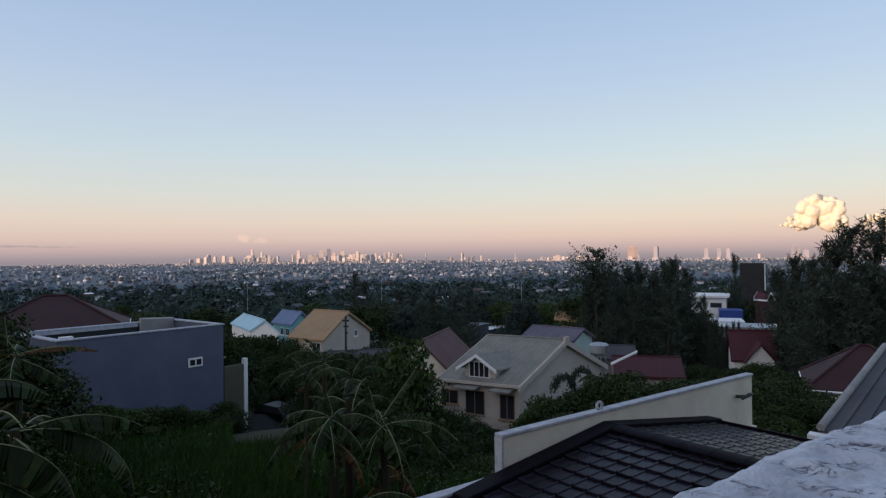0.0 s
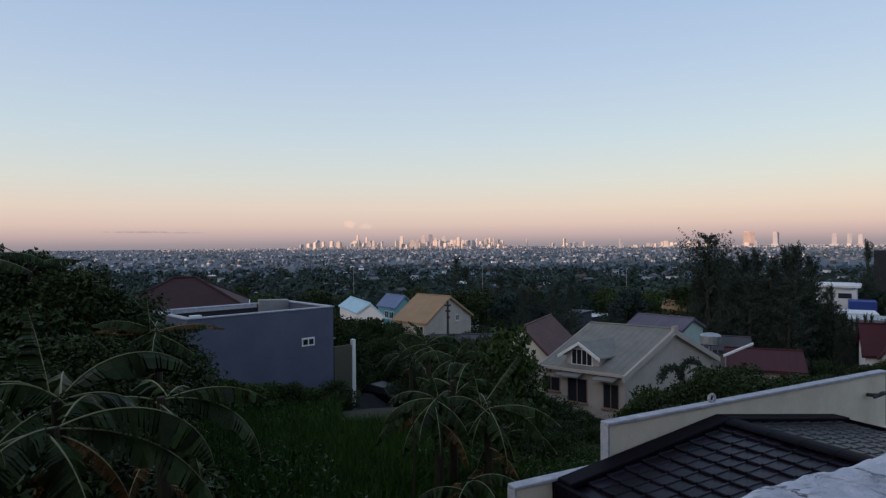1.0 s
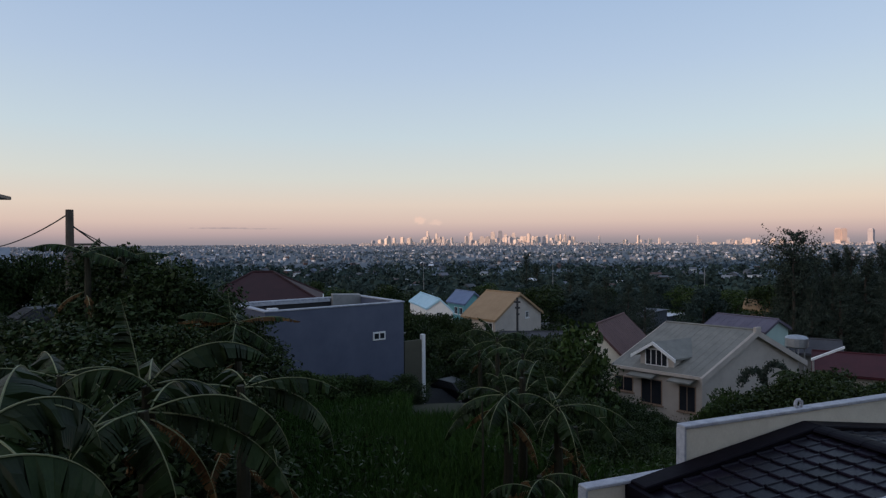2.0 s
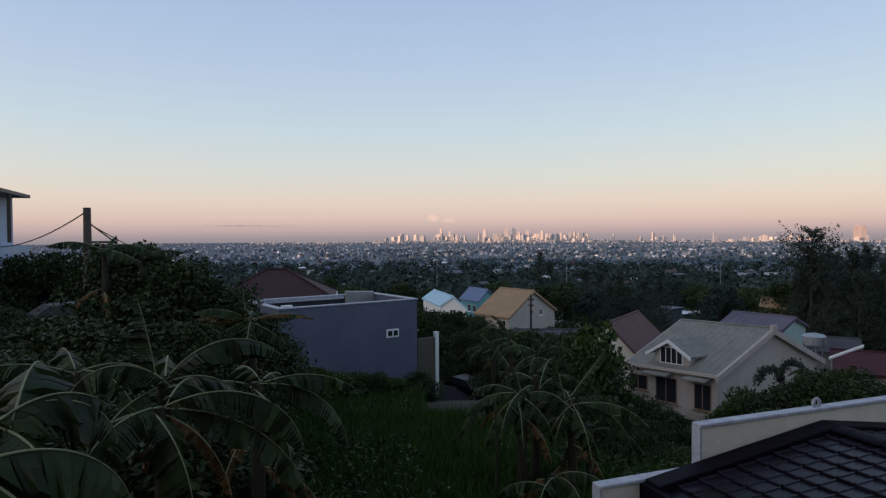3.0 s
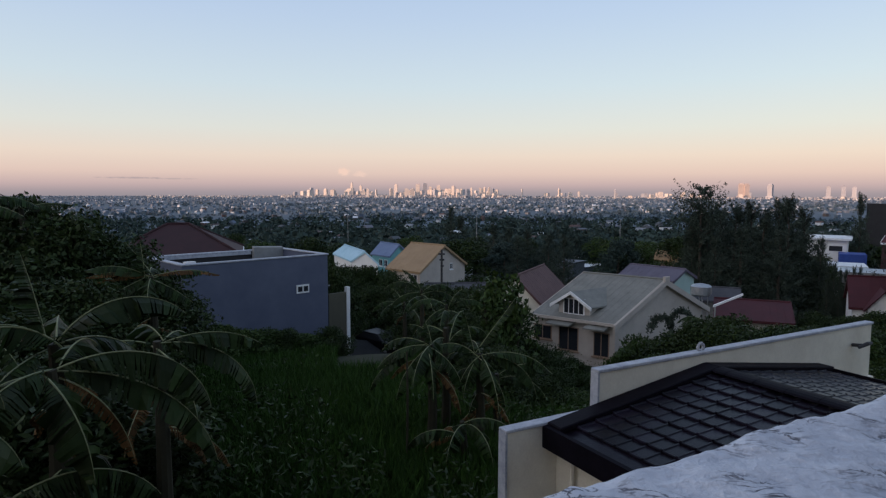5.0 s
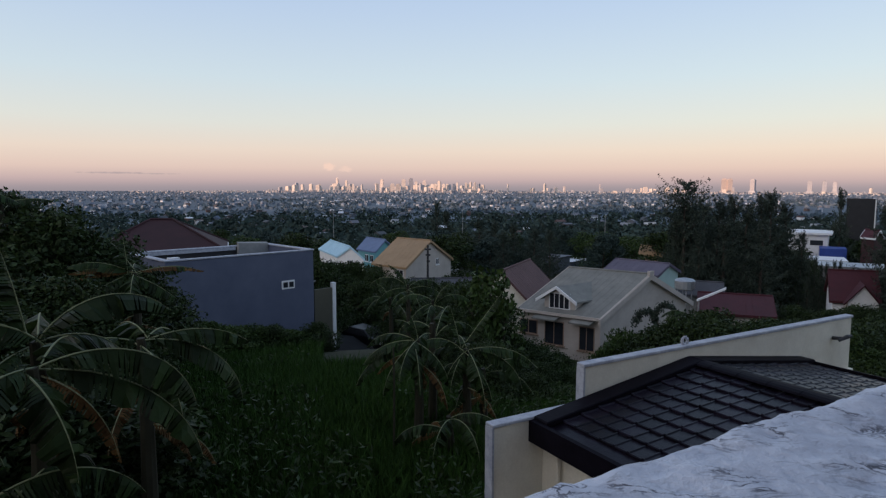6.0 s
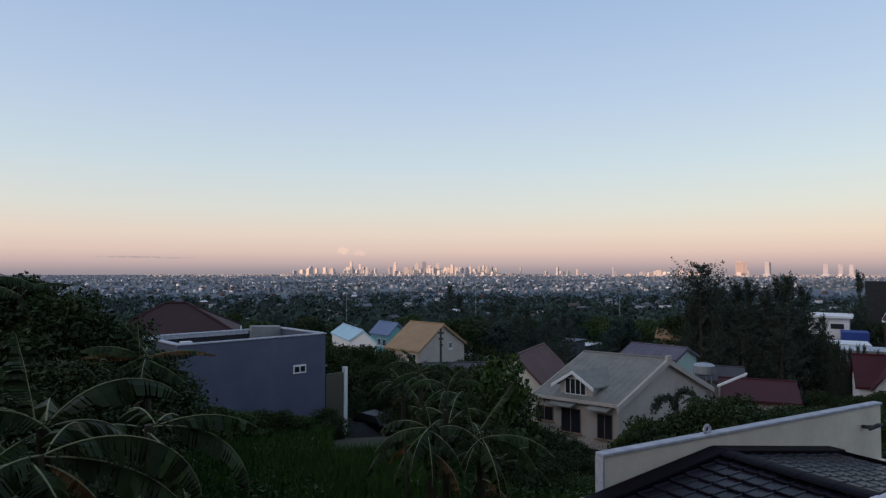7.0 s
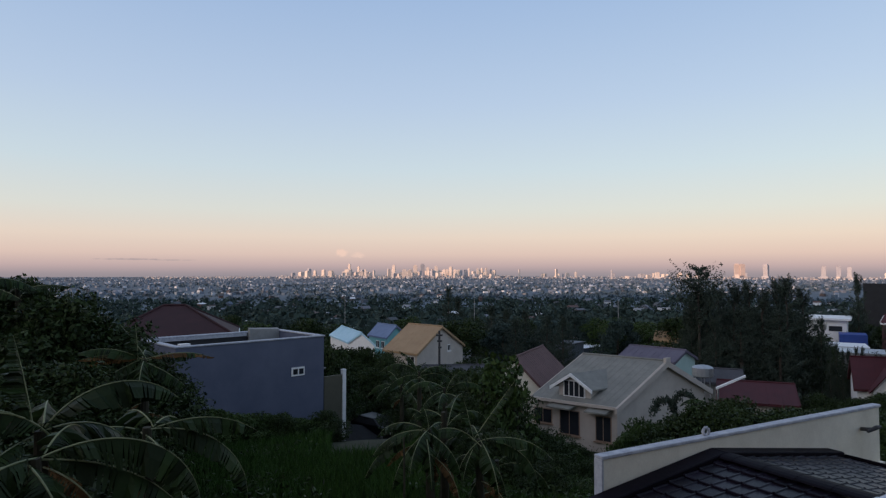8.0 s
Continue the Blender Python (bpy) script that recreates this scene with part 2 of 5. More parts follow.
def cracked(m, dark, scale, width):
    """Dark scribbled cracks and small pits over a material."""
    n, l = m.node_tree.nodes, m.node_tree.links
    b = n["Principled BSDF"]
    co, mp = n.new("ShaderNodeTexCoord"), n.new("ShaderNodeMapping")
    mp.inputs["Rotation"].default_value, mp.inputs["Scale"].default_value = (0, 0, radians(-39)), (0.75, 1.3, 1.0)
    l.new(co.outputs["Object"], mp.inputs[0])
    no, gate_ = n.new("ShaderNodeTexNoise"), n.new("ShaderNodeTexNoise")
    no.inputs["Scale"].default_value, no.inputs["Detail"].default_value, no.inputs["Roughness"].default_value, no.inputs["Distortion"].default_value = scale, 5, 0.6, 0.9
    gate_.inputs["Scale"].default_value, gate_.inputs["Detail"].default_value = scale * 0.45, 4
    l.new(mp.outputs[0], no.inputs["Vector"])
    l.new(mp.outputs[0], gate_.inputs["Vector"])
    sub, ab, line, open_, both = [n.new("ShaderNodeMath") for _ in range(2)] + [n.new("ShaderNodeMapRange") for _ in range(2)] + [n.new("ShaderNodeMath")]
    sub.operation, ab.operation, both.operation = "SUBTRACT", "ABSOLUTE", "MULTIPLY"
    sub.inputs[1].default_value = 0.5
    l.new(no.outputs["Fac"], sub.inputs[0])
    l.new(sub.outputs[0], ab.inputs[0])
    l.new(ab.outputs[0], line.inputs["Value"])
    line.inputs["From Min"].default_value, line.inputs["From Max"].default_value = width * 0.25, width
    line.inputs["To Min"].default_value, line.inputs["To Max"].default_value = 1.0, 0.0
    l.new(gate_.outputs["Fac"], open_.inputs["Value"])
    open_.inputs["From Min"].default_value, open_.inputs["From Max"].default_value = 0.47, 0.60
    l.new(line.outputs["Result"], both.inputs[0])
    l.new(open_.outputs["Result"], both.inputs[1])
    mx = n.new("ShaderNodeMix")
    mx.data_type = "RGBA"
    mx.inputs[7].default_value = (*dark, 1)
    l.new(both.outputs[0], mx.inputs[0])
    l.new(b.inputs["Base Color"].links[0].from_socket, mx.inputs[6])
    l.new(mx.outputs[2], b.inputs["Base Color"])


cracked(M["cement"], (0.09, 0.095, 0.12), 24.0, 0.045)


def tower_material(name, wall, dark):
    """Far tower: window bands by height and by bay."""
    m = material(name, wall, tuple(min(1, c * 1.15) for c in wall), 0.02, 0.75, 0.0, 0.3, vary=0.12)
    n, l = m.node_tree.nodes, m.node_tree.links
    b = n["Principled BSDF"]
    co, wv = n.new("ShaderNodeTexCoord"), n.new("ShaderNodeTexBrick")
    wv.inputs["Scale"].default_value = 0.14
    wv.inputs["Mortar Size"].default_value = 0.11
    mp = n.new("ShaderNodeMapping")
    mp.inputs["Rotation"].default_value = (radians(90), 0, 0)
    l.new(co.outputs["Object"], mp.inputs[0])
    l.new(mp.outputs[0], wv.inputs["Vector"])
    mx = n.new("ShaderNodeMix")
    mx.data_type = "RGBA"
    old = b.inputs["Base Color"].links[0].from_socket
    l.new(wv.outputs["Fac"], mx.inputs[0])
    mx.inputs[6].default_value = (*dark, 1)
    l.new(old, mx.inputs[7])
    l.new(mx.outputs[2], b.inputs["Base Color"])
    return m


# Tower colours carry haze: light window tones, low contrast, one muted peach.
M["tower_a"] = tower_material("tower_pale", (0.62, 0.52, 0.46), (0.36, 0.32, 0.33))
M["tower_hazed"] = tower_material("tower_haze_peach", (0.50, 0.40, 0.36), (0.32, 0.28, 0.29))
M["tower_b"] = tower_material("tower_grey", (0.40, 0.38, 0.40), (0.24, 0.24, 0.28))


# ---- mesh helpers ----
def link(name, mesh, mat, parent=None, label=""):
    ob = new(name, mesh)
    mesh.materials.append(mat) if not mesh.materials else None
    if parent is not None:
        ob.parent = parent
    if label:
        ob["label"] = label
    return ob


def part(name, bm, mat, parent=None, label="", smooth=False):
    me = bpy.data.meshes.new(name)
    bmesh.ops.recalc_face_normals(bm, faces=bm.faces)
    bm.to_mesh(me)
    bm.free()
    if smooth:
        me.shade_smooth()
    return link(name, me, mat, parent, label)


def soup(name, verts, faces, mat, parent=None, label="", smooth=False):
    me = bpy.data.meshes.new(name)
    me.from_pydata([tuple(v) for v in verts], [], [tuple(f) for f in faces])
    me.update()
    if smooth:
        me.shade_smooth()
    return link(name, me, mat, parent, label)


def quads(name, corners, mat, parent=None, label=""):
    """A mesh of loose four-cornered leaves, from an array n x 4 x 3."""
    n = len(corners)
    me = bpy.data.meshes.new(name)
    me.vertices.add(4 * n)
    me.vertices.foreach_set("co", np.asarray(corners, dtype=np.float32).ravel())
    me.loops.add(4 * n)
    me.loops.foreach_set("vertex_index", np.arange(4 * n, dtype=np.int32))
    me.polygons.add(n)
    me.polygons.foreach_set("loop_start", np.arange(0, 4 * n, 4, dtype=np.int32))
    me.update(calc_edges=True)
    return link(name, me, mat, parent, label)


def thing(name, label, category, at=(0, 0, 0), group="", kind=""):
    ob = new(name)
    ob.location = at
    ob.empty_display_size = 0.2
    return tagged(ob, label, category, group, kind)


def hexa(bm, p):
    """A solid from eight corners: four below, four above, each going round."""
    v = [bm.verts.new(q) for q in p]
    for f in ((3, 2, 1, 0), (4, 5, 6, 7), (0, 1, 5, 4), (1, 2, 6, 5), (2, 3, 7, 6), (3, 0, 4, 7)):
        bm.faces.new([v[i] for i in f])
    return v


def box(bm, lo, hi):
    (a, b, c), (d, e, f) = lo, hi
    return hexa(bm, [(a, b, c), (d, b, c), (d, e, c), (a, e, c), (a, b, f), (d, b, f), (d, e, f), (a, e, f)])


def bevelled(bm, w, seg=1):
    bmesh.ops.bevel(bm, geom=list(bm.edges), offset=w, segments=seg, affect="EDGES", clamp_overlap=True)
    return bm


def tube(bm, points, radii, sides=8):
    """A tapering tube along points."""
    rings = []
    for i, p in enumerate(points):
        p = Vector(p)
        d = (Vector(points[min(i + 1, len(points) - 1)]) - Vector(points[max(i - 1, 0)])).normalized()
        x = d.orthogonal().normalized()
        y = d.cross(x)
        rings.append([bm.verts.new(p + radii[i] * (math.cos(a) * x + math.sin(a) * y)) for a in [2 * math.pi * k / sides for k in range(sides)]])
    for a, b in zip(rings, rings[1:]):
        for k in range(sides):
            bm.faces.new((a[k], a[(k + 1) % sides], b[(k + 1) % sides], b[k]))
    bm.faces.new(rings[0][::-1])
    bm.faces.new(rings[-1])


def polar(az, d):
    return -math.sin(radians(az)) * d, math.cos(radians(az)) * d


# ---- the ground: one sheet from the hill behind to the far plain ----
PROFILE = [(0, -4.8), (8, -5.2), (17, -6.0), (28, -7.5), (34, -9.1), (40, -10.7), (47, -12.4), (60, -13.4), (90, -15.0), (150, -20.0), (300, -29.0), (500, -34.0), (800, -36.0), (6000, -37.0)]
HILL = [(0, 0), (40, 1), (150, 14), (500, 60), (900, 130), (6000, 130)]


def ground_z(x, y):
    d = math.hypot(x, y)
    z = float(np.interp(d, [p[0] for p in PROFILE], [p[1] for p in PROFILE]))
    back = min(1.0, max(0.0, (-y / max(d, 1e-6) - 0.1) / 0.35))
    z += back * back * (3 - 2 * back) * (float(np.interp(d, [p[0] for p in HILL], [p[1] for p in HILL])) + max(0, -z - 5))
    side = min(1.0, max(0.0, (math.degrees(math.atan2(-x, max(y, 1e-6))) - 30) / 15)) if y > 0 else 1.0
    z += (1 - back) * side * float(np.interp(d, [0, 10, 30, 60, 120, 300], [0, 0.6, 4.4, 6.0, 3.0, 0]))
    if y > 0:                                  # the dip before the dormer house
        dip = min(1.0, max(0.0, (10.0 - math.degrees(math.atan2(-x, y))) / 7.0))
        dip *= min(1.0, max(0.0, (math.degrees(math.atan2(-x, y)) + 20.0) / 7.0))
        z -= dip * float(np.interp(d, [12, 20, 30, 38, 46, 60], [0, 1.0, 2.6, 2.4, 0.6, 0]))
    if 6 < d < 900:
        z += noise.noise(Vector((x * 0.05, y * 0.05, 0))) * min(0.5, d * 0.012) + noise.noise(Vector((x * 0.006, y * 0.006, 3))) * min(3.0, d * 0.005)
    return z


bm = bmesh.new()
radii = [0.0] + [2.0 * 1.085 ** i for i in range(96)]
radii = [r for r in radii if r < 4700] + [4950]
SPOKES = 180
grid = []
for r in radii[1:]:
    grid.append([bm.verts.new((r * math.sin(2 * math.pi * k / SPOKES), r * math.cos(2 * math.pi * k / SPOKES),
                               ground_z(r * math.sin(2 * math.pi * k / SPOKES), r * math.cos(2 * math.pi * k / SPOKES)))) for k in range(SPOKES)])
mid = bm.verts.new((0, 0, ground_z(0, 0.01)))
for k in range(SPOKES):
    bm.faces.new((mid, grid[0][(k + 1) % SPOKES], grid[0][k]))
for i, (a, b) in enumerate(zip(grid, grid[1:])):
    for k in range(SPOKES):
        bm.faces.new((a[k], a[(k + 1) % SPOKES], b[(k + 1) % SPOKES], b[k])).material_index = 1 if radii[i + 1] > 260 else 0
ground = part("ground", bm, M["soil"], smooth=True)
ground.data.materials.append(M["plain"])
tagged(ground, "grassy hillside falling to a wide plain of trees and houses", "ground", kind="structure")


# ---- the terrace parapet before the camera ----
UX, UY = 0.775, 0.632                       # the way the parapet and the neighbour's wall run


def along(o, a, b, z=0.0):
    """A place a metres along the wall's way and b metres off it, away from the camera, from o."""
    return Vector((o[0] + a * UX - b * UY, o[1] + a * UY + b * UX, z))


rngp = random.Random(4)
bm = bmesh.new()
P0 = (0.02, 0.816)
NA, NB = 420, 26
prof = []
for j in range(NB + 1):
    b = -0.30 + 0.30 * j / NB
    e = min(j, NB - j) / NB
    prof.append((b, -0.372 - 0.022 * max(0.0, 1 - e * 9) ** 2))
rows_ = []
for i in range(NA + 1):
    a = -2.2 + 6.0 * i / NA
    row = []
    for j, (b, z) in enumerate(prof):
        q = along(P0, a, b)
        w = 0.011 * noise.noise(Vector((q.x * 5, q.y * 5, 1))) + 0.008 * noise.noise(Vector((q.x * 16, q.y * 16, 4))) + 0.004 * noise.noise(Vector((q.x * 42, q.y * 42, 2)))
        s = (0.014 * noise.noise(Vector((a * 5, 7, 1))) + 0.009 * noise.noise(Vector((a * 19, 3, 1)))) if j >= NB - 1 else 0
        row.append(bm.verts.new(along(P0, a, b + s, z + w)))
    row = [bm.verts.new(along(P0, a, -0.30, -1.35))] + row + [bm.verts.new(along(P0, a, 0.0, -6.5))]
    rows_.append(row)
for r0, r1 in zip(rows_, rows_[1:]):
    for k in range(len(r0) - 1):
        bm.faces.new((r0[k], r1[k], r1[k + 1], r0[k + 1]))
    bm.faces.new((r0[-1], r1[-1], r1[0], r0[0]))
for r0 in (rows_[0], rows_[-1]):
    bm.faces.new(r0)
parapet = tagged(part("parapet", bm, M["cement"], smooth=True), "rough white cement terrace parapet, stained and pitted", "wall", kind="structure")
bm = bmesh.new()
hexa(bm, [along(P0, a, b, z) for z in (-1.6, -1.35) for a, b in ((-2.2, -3.3), (3.8, -3.3), (3.8, -0.30), (-2.2, -0.30))])
tagged(part("floor", bm, M["concrete"]), "grey concrete terrace floor", "floor", kind="structure")
bm = bmesh.new()
hexa(bm, [along(P0, a, b, z) for z in (-6.5, -1.6) for a, b in ((-2.2, -3.3), (3.8, -3.3), (3.8, -0.004), (-2.2, -0.004))])
tagged(part("wall_terrace", bm, M["render_cream"]), "rendered wall below the terrace", "wall", kind="structure")

# unseen house block, added behind the terrace to cut the sky's light
bm = bmesh.new()
hexa(bm, [along(P0, a, b, z) for z in (-6.5, 7.0) for a, b in ((-9.0, -10.0), (9.0, -10.0), (9.0, -3.304), (-9.0, -3.304))])
tagged(part("wall_house", bm, M["wall_brown"]), "unseen brown house wall, added behind the terrace to block skylight", "wall", kind="structure")

# ---- the neighbour's house: wall with a cap, dark tiled roof ----
C1 = (0.48, 7.70)
near_house = thing("neighbour_house", "cream rendered house with a dark tiled roof and capped wall", "house", along(C1, 0, 0, -6.0))


def near(bm, name, mat, label="", parent=None, smooth=False):
    bmesh.ops.translate(bm, verts=bm.verts, vec=-near_house.location)
    return part(name, bm, mat, parent or near_house, label, smooth)


def slab(bm, a0, a1, b0, b1, z0, z1, o=C1):
    hexa(bm, [along(o, a, b, z) for z in (z0, z1) for a, b in ((a0, b0), (a1, b0), (a1, b1), (a0, b1))])


WT = 0.10
bm = bmesh.new()
slab(bm, 0.02, 6.04, 0.0, WT, -6.4, -2.215)
slab(bm, -1.33, 0.02, 0.0, WT, -6.4, -2.72)
wall_p = near(bm, "firewall", M["render_cream"], "cream rendered wall with rain stains")
bm = bmesh.new()
slab(bm, -0.01, 6.07, -0.02, WT + 0.02, -2.215, -2.172)
bevelled(bm, 0.008)
near(bm, "wall_cap", M["cap_paint"], "weathered grey-white cap")
bm = bmesh.new()
slab(bm, -1.36, -0.01, -0.025, WT + 0.025, -2.72, -2.68)
bevelled(bm, 0.008)
near(bm, "lower_wall_cap", M["cap_paint"], "weathered grey-white cap")
bm = bmesh.new()
slab(bm, -1.362, -1.334, -0.02, WT + 0.02, -6.4, -2.72)
slab(bm, -0.012, 0.016, -0.015, WT + 0.015, -2.68, -2.215)
near(bm, "wall_end", M["cap_paint"], "grey painted wall end")
bm = bmesh.new()
slab(bm, 5.50, 6.10, -0.05, WT + 0.05, -3.16, -3.10)
slab(bm, 5.53, 6.08, -0.03, WT + 0.03, -6.4, -3.16)
near(bm, "wall_plinth", M["render_cream"])
# a lamp bracket on the wall
bm = bmesh.new()
tube(bm, [along(C1, 5.48, -0.01, -2.50), along(C1, 5.48, -0.10, -2.49), along(C1, 5.48, -0.16, -2.47)], [0.03, 0.03, 0.025], 8)
tube(bm, [along(C1, 5.42, -0.14, -2.51), along(C1, 5.56, -0.20, -2.45), along(C1, 5.64, -0.22, -2.44)], [0.025, 0.036, 0.022], 8)
near(bm, "wall_lamp", M["frame_dark"], "small dark wall spotlight")
# lifting ring on the cap
bm = bmesh.new()
ring = [along(C1, 1.89 + 0.055 * math.cos(t), 0.05, -2.125 + 0.055 * math.sin(t)) for t in [k * math.pi / 5 for k in range(11)]]
tube(bm, ring, [0.022] * len(ring), 6)
near(bm, "cap_ring", M["cap_paint"], "white ring on the wall cap")

# the gable roof: ridge square to the wall
RA, RZ, HALF, DROP, LEN = 1.88, -2.37, 2.66, 0.36, 5.2
def roof_pt(side, s, b, lift=0.0):
    """side -1 or 1, s from the ridge (0) to the eave (1), b along the ridge."""
    return along(C1, RA + side * HALF * s, b, RZ - DROP * s + lift)


for side, nm in ((-1, "roof_deck"), (1, "roof_deck")):
    bm = bmesh.new()
    hexa(bm, [roof_pt(side, s, b, z) for z in (-0.10, -0.03) for s, b in ((0, -0.02), (1.0, -0.02), (1.0, -LEN), (0, -LEN))])
    near(bm, nm, M["tile"])
    bm = bmesh.new()
    hexa(bm, [roof_pt(side, s, b, z) for z in (-0.24, 0.02) for s, b in ((1.0, 0.0), (1.02, 0.0), (1.02, -LEN - 0.05), (1.0, -LEN - 0.05))])
    near(bm, "fascia", M["flashing"], "dark eave board")
    bm = bmesh.new()
    hexa(bm, [roof_pt(side, s, b, z) for z in (-0.02, 0.055) for s, b in ((0.0, -0.02), (1.0, -0.02), (1.0, -0.27), (0.0, -0.27))])
    bevelled(bm, 0.012)
    near(bm, "flashing", M["flashing"], "dark flashing along the wall")
bm = bmesh.new()
slab(bm, RA - HALF + 0.16, RA + HALF - 0.16, -LEN + 0.3, -0.004, -6.4, -2.82)
near(bm, "house_wall", M["render_cream"], "cream wall below the eave")
bm = bmesh.new()
tube(bm, [along(C1, RA - HALF + 0.10, -0.35, -2.85), along(C1, RA - HALF + 0.10, -0.35, -6.3)], [0.03, 0.03], 8)
near(bm, "downpipe", M["render_cream"], "cream downpipe")
n_r = 13
for k in range(n_r):
    bm = bmesh.new()
    b0, b1 = -0.02 - k * LEN / n_r, -0.02 - (k + 1) * LEN / n_r - 0.03
    pts = []
    for b, r in ((b0, 0.112), (b1, 0.12)):
        pts.append([roof_pt(0, 0, b) + Vector((UX * r * 1.3 * math.cos(t), UY * r * 1.3 * math.cos(t), r * 0.36 * math.sin(t) + 0.004)) for t in [math.pi * q / 6 for q in range(7)]])
    va, vb = [bm.verts.new(p) for p in pts[0]], [bm.verts.new(p) for p in pts[1]]
    for q in range(6):
        bm.faces.new((va[q], va[q + 1], vb[q + 1], vb[q]))
    bm.faces.new(vb)
    near(bm, "ridge_tile", M["flashing"])


# ---- houses further down the slope ----
def gable_house(name, label, EL, ER, GR, ze, zr, zb, wall, roof, trim=None, over=0.35, ribs=0, windows=(), sash=None):
    """A house under a gable roof. EL, ER: the ends of the eave towards the camera; GR: the far end of the gable at ER."""
    EL, ER, GR = [Vector((*polar(*q), 0)) for q in (EL, ER, GR)]
    u, v = EL - ER, GR - ER
    lu, lv = u.length, v.length
    u, v = u / lu, v / lv
    top = thing(name, label, "house", (*((EL + GR) / 2).xy, zb), "houses on the slope")

    def at(a, b, z):
        return ER + u * a + v * b + Vector((0, 0, z)) - top.location

    tr = trim or M["white_paint"]
    bm = bmesh.new()
    o = over
    w = [bm.verts.new(at(a, b, z)) for a in (0, lu) for b, z in ((o, zb), (lv - o, zb), (lv - o, ze + (zr - ze) * 2 * o / lv), (lv / 2, zr - 0.05), (o, ze + (zr - ze) * 2 * o / lv))]
    bm.faces.new(w[:5]), bm.faces.new(w[5:][::-1])
    for i in range(5):
        bm.faces.new((w[i], w[(i + 1) % 5], w[5 + (i + 1) % 5], w[5 + i]))
    wall_ob = part("wall", bm, wall, top)
    th = 0.12
    for s in (0, 1):
        b0, b1 = (0, lv / 2) if s == 0 else (lv, lv / 2)
        bm = bmesh.new()
        e = 0.22
        hexa(bm, [at(a, b, z + dz) for dz in (0, th) for a, b, z in ((-e, b0, ze), (lu + e, b0, ze), (lu + e, b1, zr), (-e, b1, zr))])
        rp = part("roof", bm, roof, top)
        if ribs and s == 0:
            n_ = int(lu / ribs)
            for k in range(n_ + 1):
                a = -e + 0.04 + (lu + 2 * e - 0.08) * k / n_
                bm = bmesh.new()
                hexa(bm, [at(a + q, b, z + th + dz) for dz in (-0.01, 0.016) for q, b, z in ((-0.025, b0, ze), (0.025, b0, ze), (0.025, b1, zr), (-0.025, b1, zr))])
                part("rib", bm, roof, rp)
        for a in (-e - 0.05, lu + e - 0.01):
            bm = bmesh.new()
            hexa(bm, [at(a + q, b, z + dz) for dz in (-0.12, th + 0.03) for q, b, z in ((0, b0, ze), (0.06, b0, ze), (0.06, b1, zr), (0, b1, zr))])
            part("bargeboard", bm, tr, rp)
        bm = bmesh.new()
        hexa(bm, [at(a, b0 + q, ze + dz) for dz in (-0.10, th) for a, q in ((-e, -0.10), (lu + e, -0.10), (lu + e, -0.003), (-e, -0.003))])
        part("gutter", bm, tr, rp)
    bm = bmesh.new()
    tube(bm, [at(-0.22, lv / 2, zr + th), at(lu + 0.22, lv / 2, zr + th)], [0.10, 0.10], 6)
    part("ridge_cap", bm, roof, top)
    for face, c, z, ww, hh in windows:
        win = part("window", frame_box(at, face, c, z, ww, hh, o, lu, 0.03), sash or M["white_paint"], top)
        part("pane", frame_box(at, face, c, z, ww - 0.14, hh - 0.14, o, lu, 0.05), M["glass"], win)
        bm = frame_box(at, face, c, z, 0.05, hh - 0.14, o, lu, 0.06)
        part("mullion", bm, sash or M["white_paint"], win)
        bm = frame_box(at, face, c, z - hh / 2 - 0.06, ww + 0.2, 0.09, o, lu, 0.12)
        part("sill", bm, sash or M["white_paint"], win)
    return top, at, (lu, lv)


def frame_box(at, face, c, z, w, h, o, lu, proud):
    """A box on the front wall ('f', along the eave) or the gable ('g')."""
    bm = bmesh.new()
    if face == "f":
        hexa(bm, [at(c + a, o + b, z + q) for q in (-h / 2, h / 2) for a, b in ((-w / 2, 0.02), (w / 2, 0.02), (w / 2, -proud), (-w / 2, -proud))])
    else:
        hexa(bm, [at(a, c + b, z + q) for q in (-h / 2, h / 2) for a, b in ((0.02, -w / 2), (0.02, w / 2), (-proud, w / 2), (-proud, -w / 2))])
    return bm


cream, at, (lu, lv) = gable_house("dormer_house", "cream two-storey house with a grey roof and a dormer", (2.19, 48.15), (-4.74, 45.5), (-12.29, 55.1), -9.5, -6.75, -14.5,
                                  M["render_pink"], M["roof_grey"], M["render_pink"], ribs=0.45,
                                  windows=[("f", 1.0, -11.1, 1.2, 1.8), ("f", 3.6, -11.0, 1.6, 1.8), ("f", 5.75, -10.75, 1.5, 1.1)], sash=M["wall_brown"])
# raised gable parapet with a small crest
bm = bmesh.new()
for b0, b1 in ((-0.2, lv / 2), (lv + 0.2, lv / 2)):
    hexa(bm, [at(a, b, z) for dz in (-0.3, 0.12) for a, b, z in ((-0.36, b0, -9.55 + dz), (-0.20, b0, -9.55 + dz), (-0.20, b1, -6.78 + dz), (-0.36, b1, -6.78 + dz))])
hexa(bm, [at(a, b, z) for z in (-6.8, -6.42) for a, b in ((-0.38, lv / 2 - 0.28), (-0.18, lv / 2 - 0.28), (-0.18, lv / 2 + 0.28), (-0.38, lv / 2 + 0.28))])
part("gable_parapet", bm, M["render_pink"], cream)
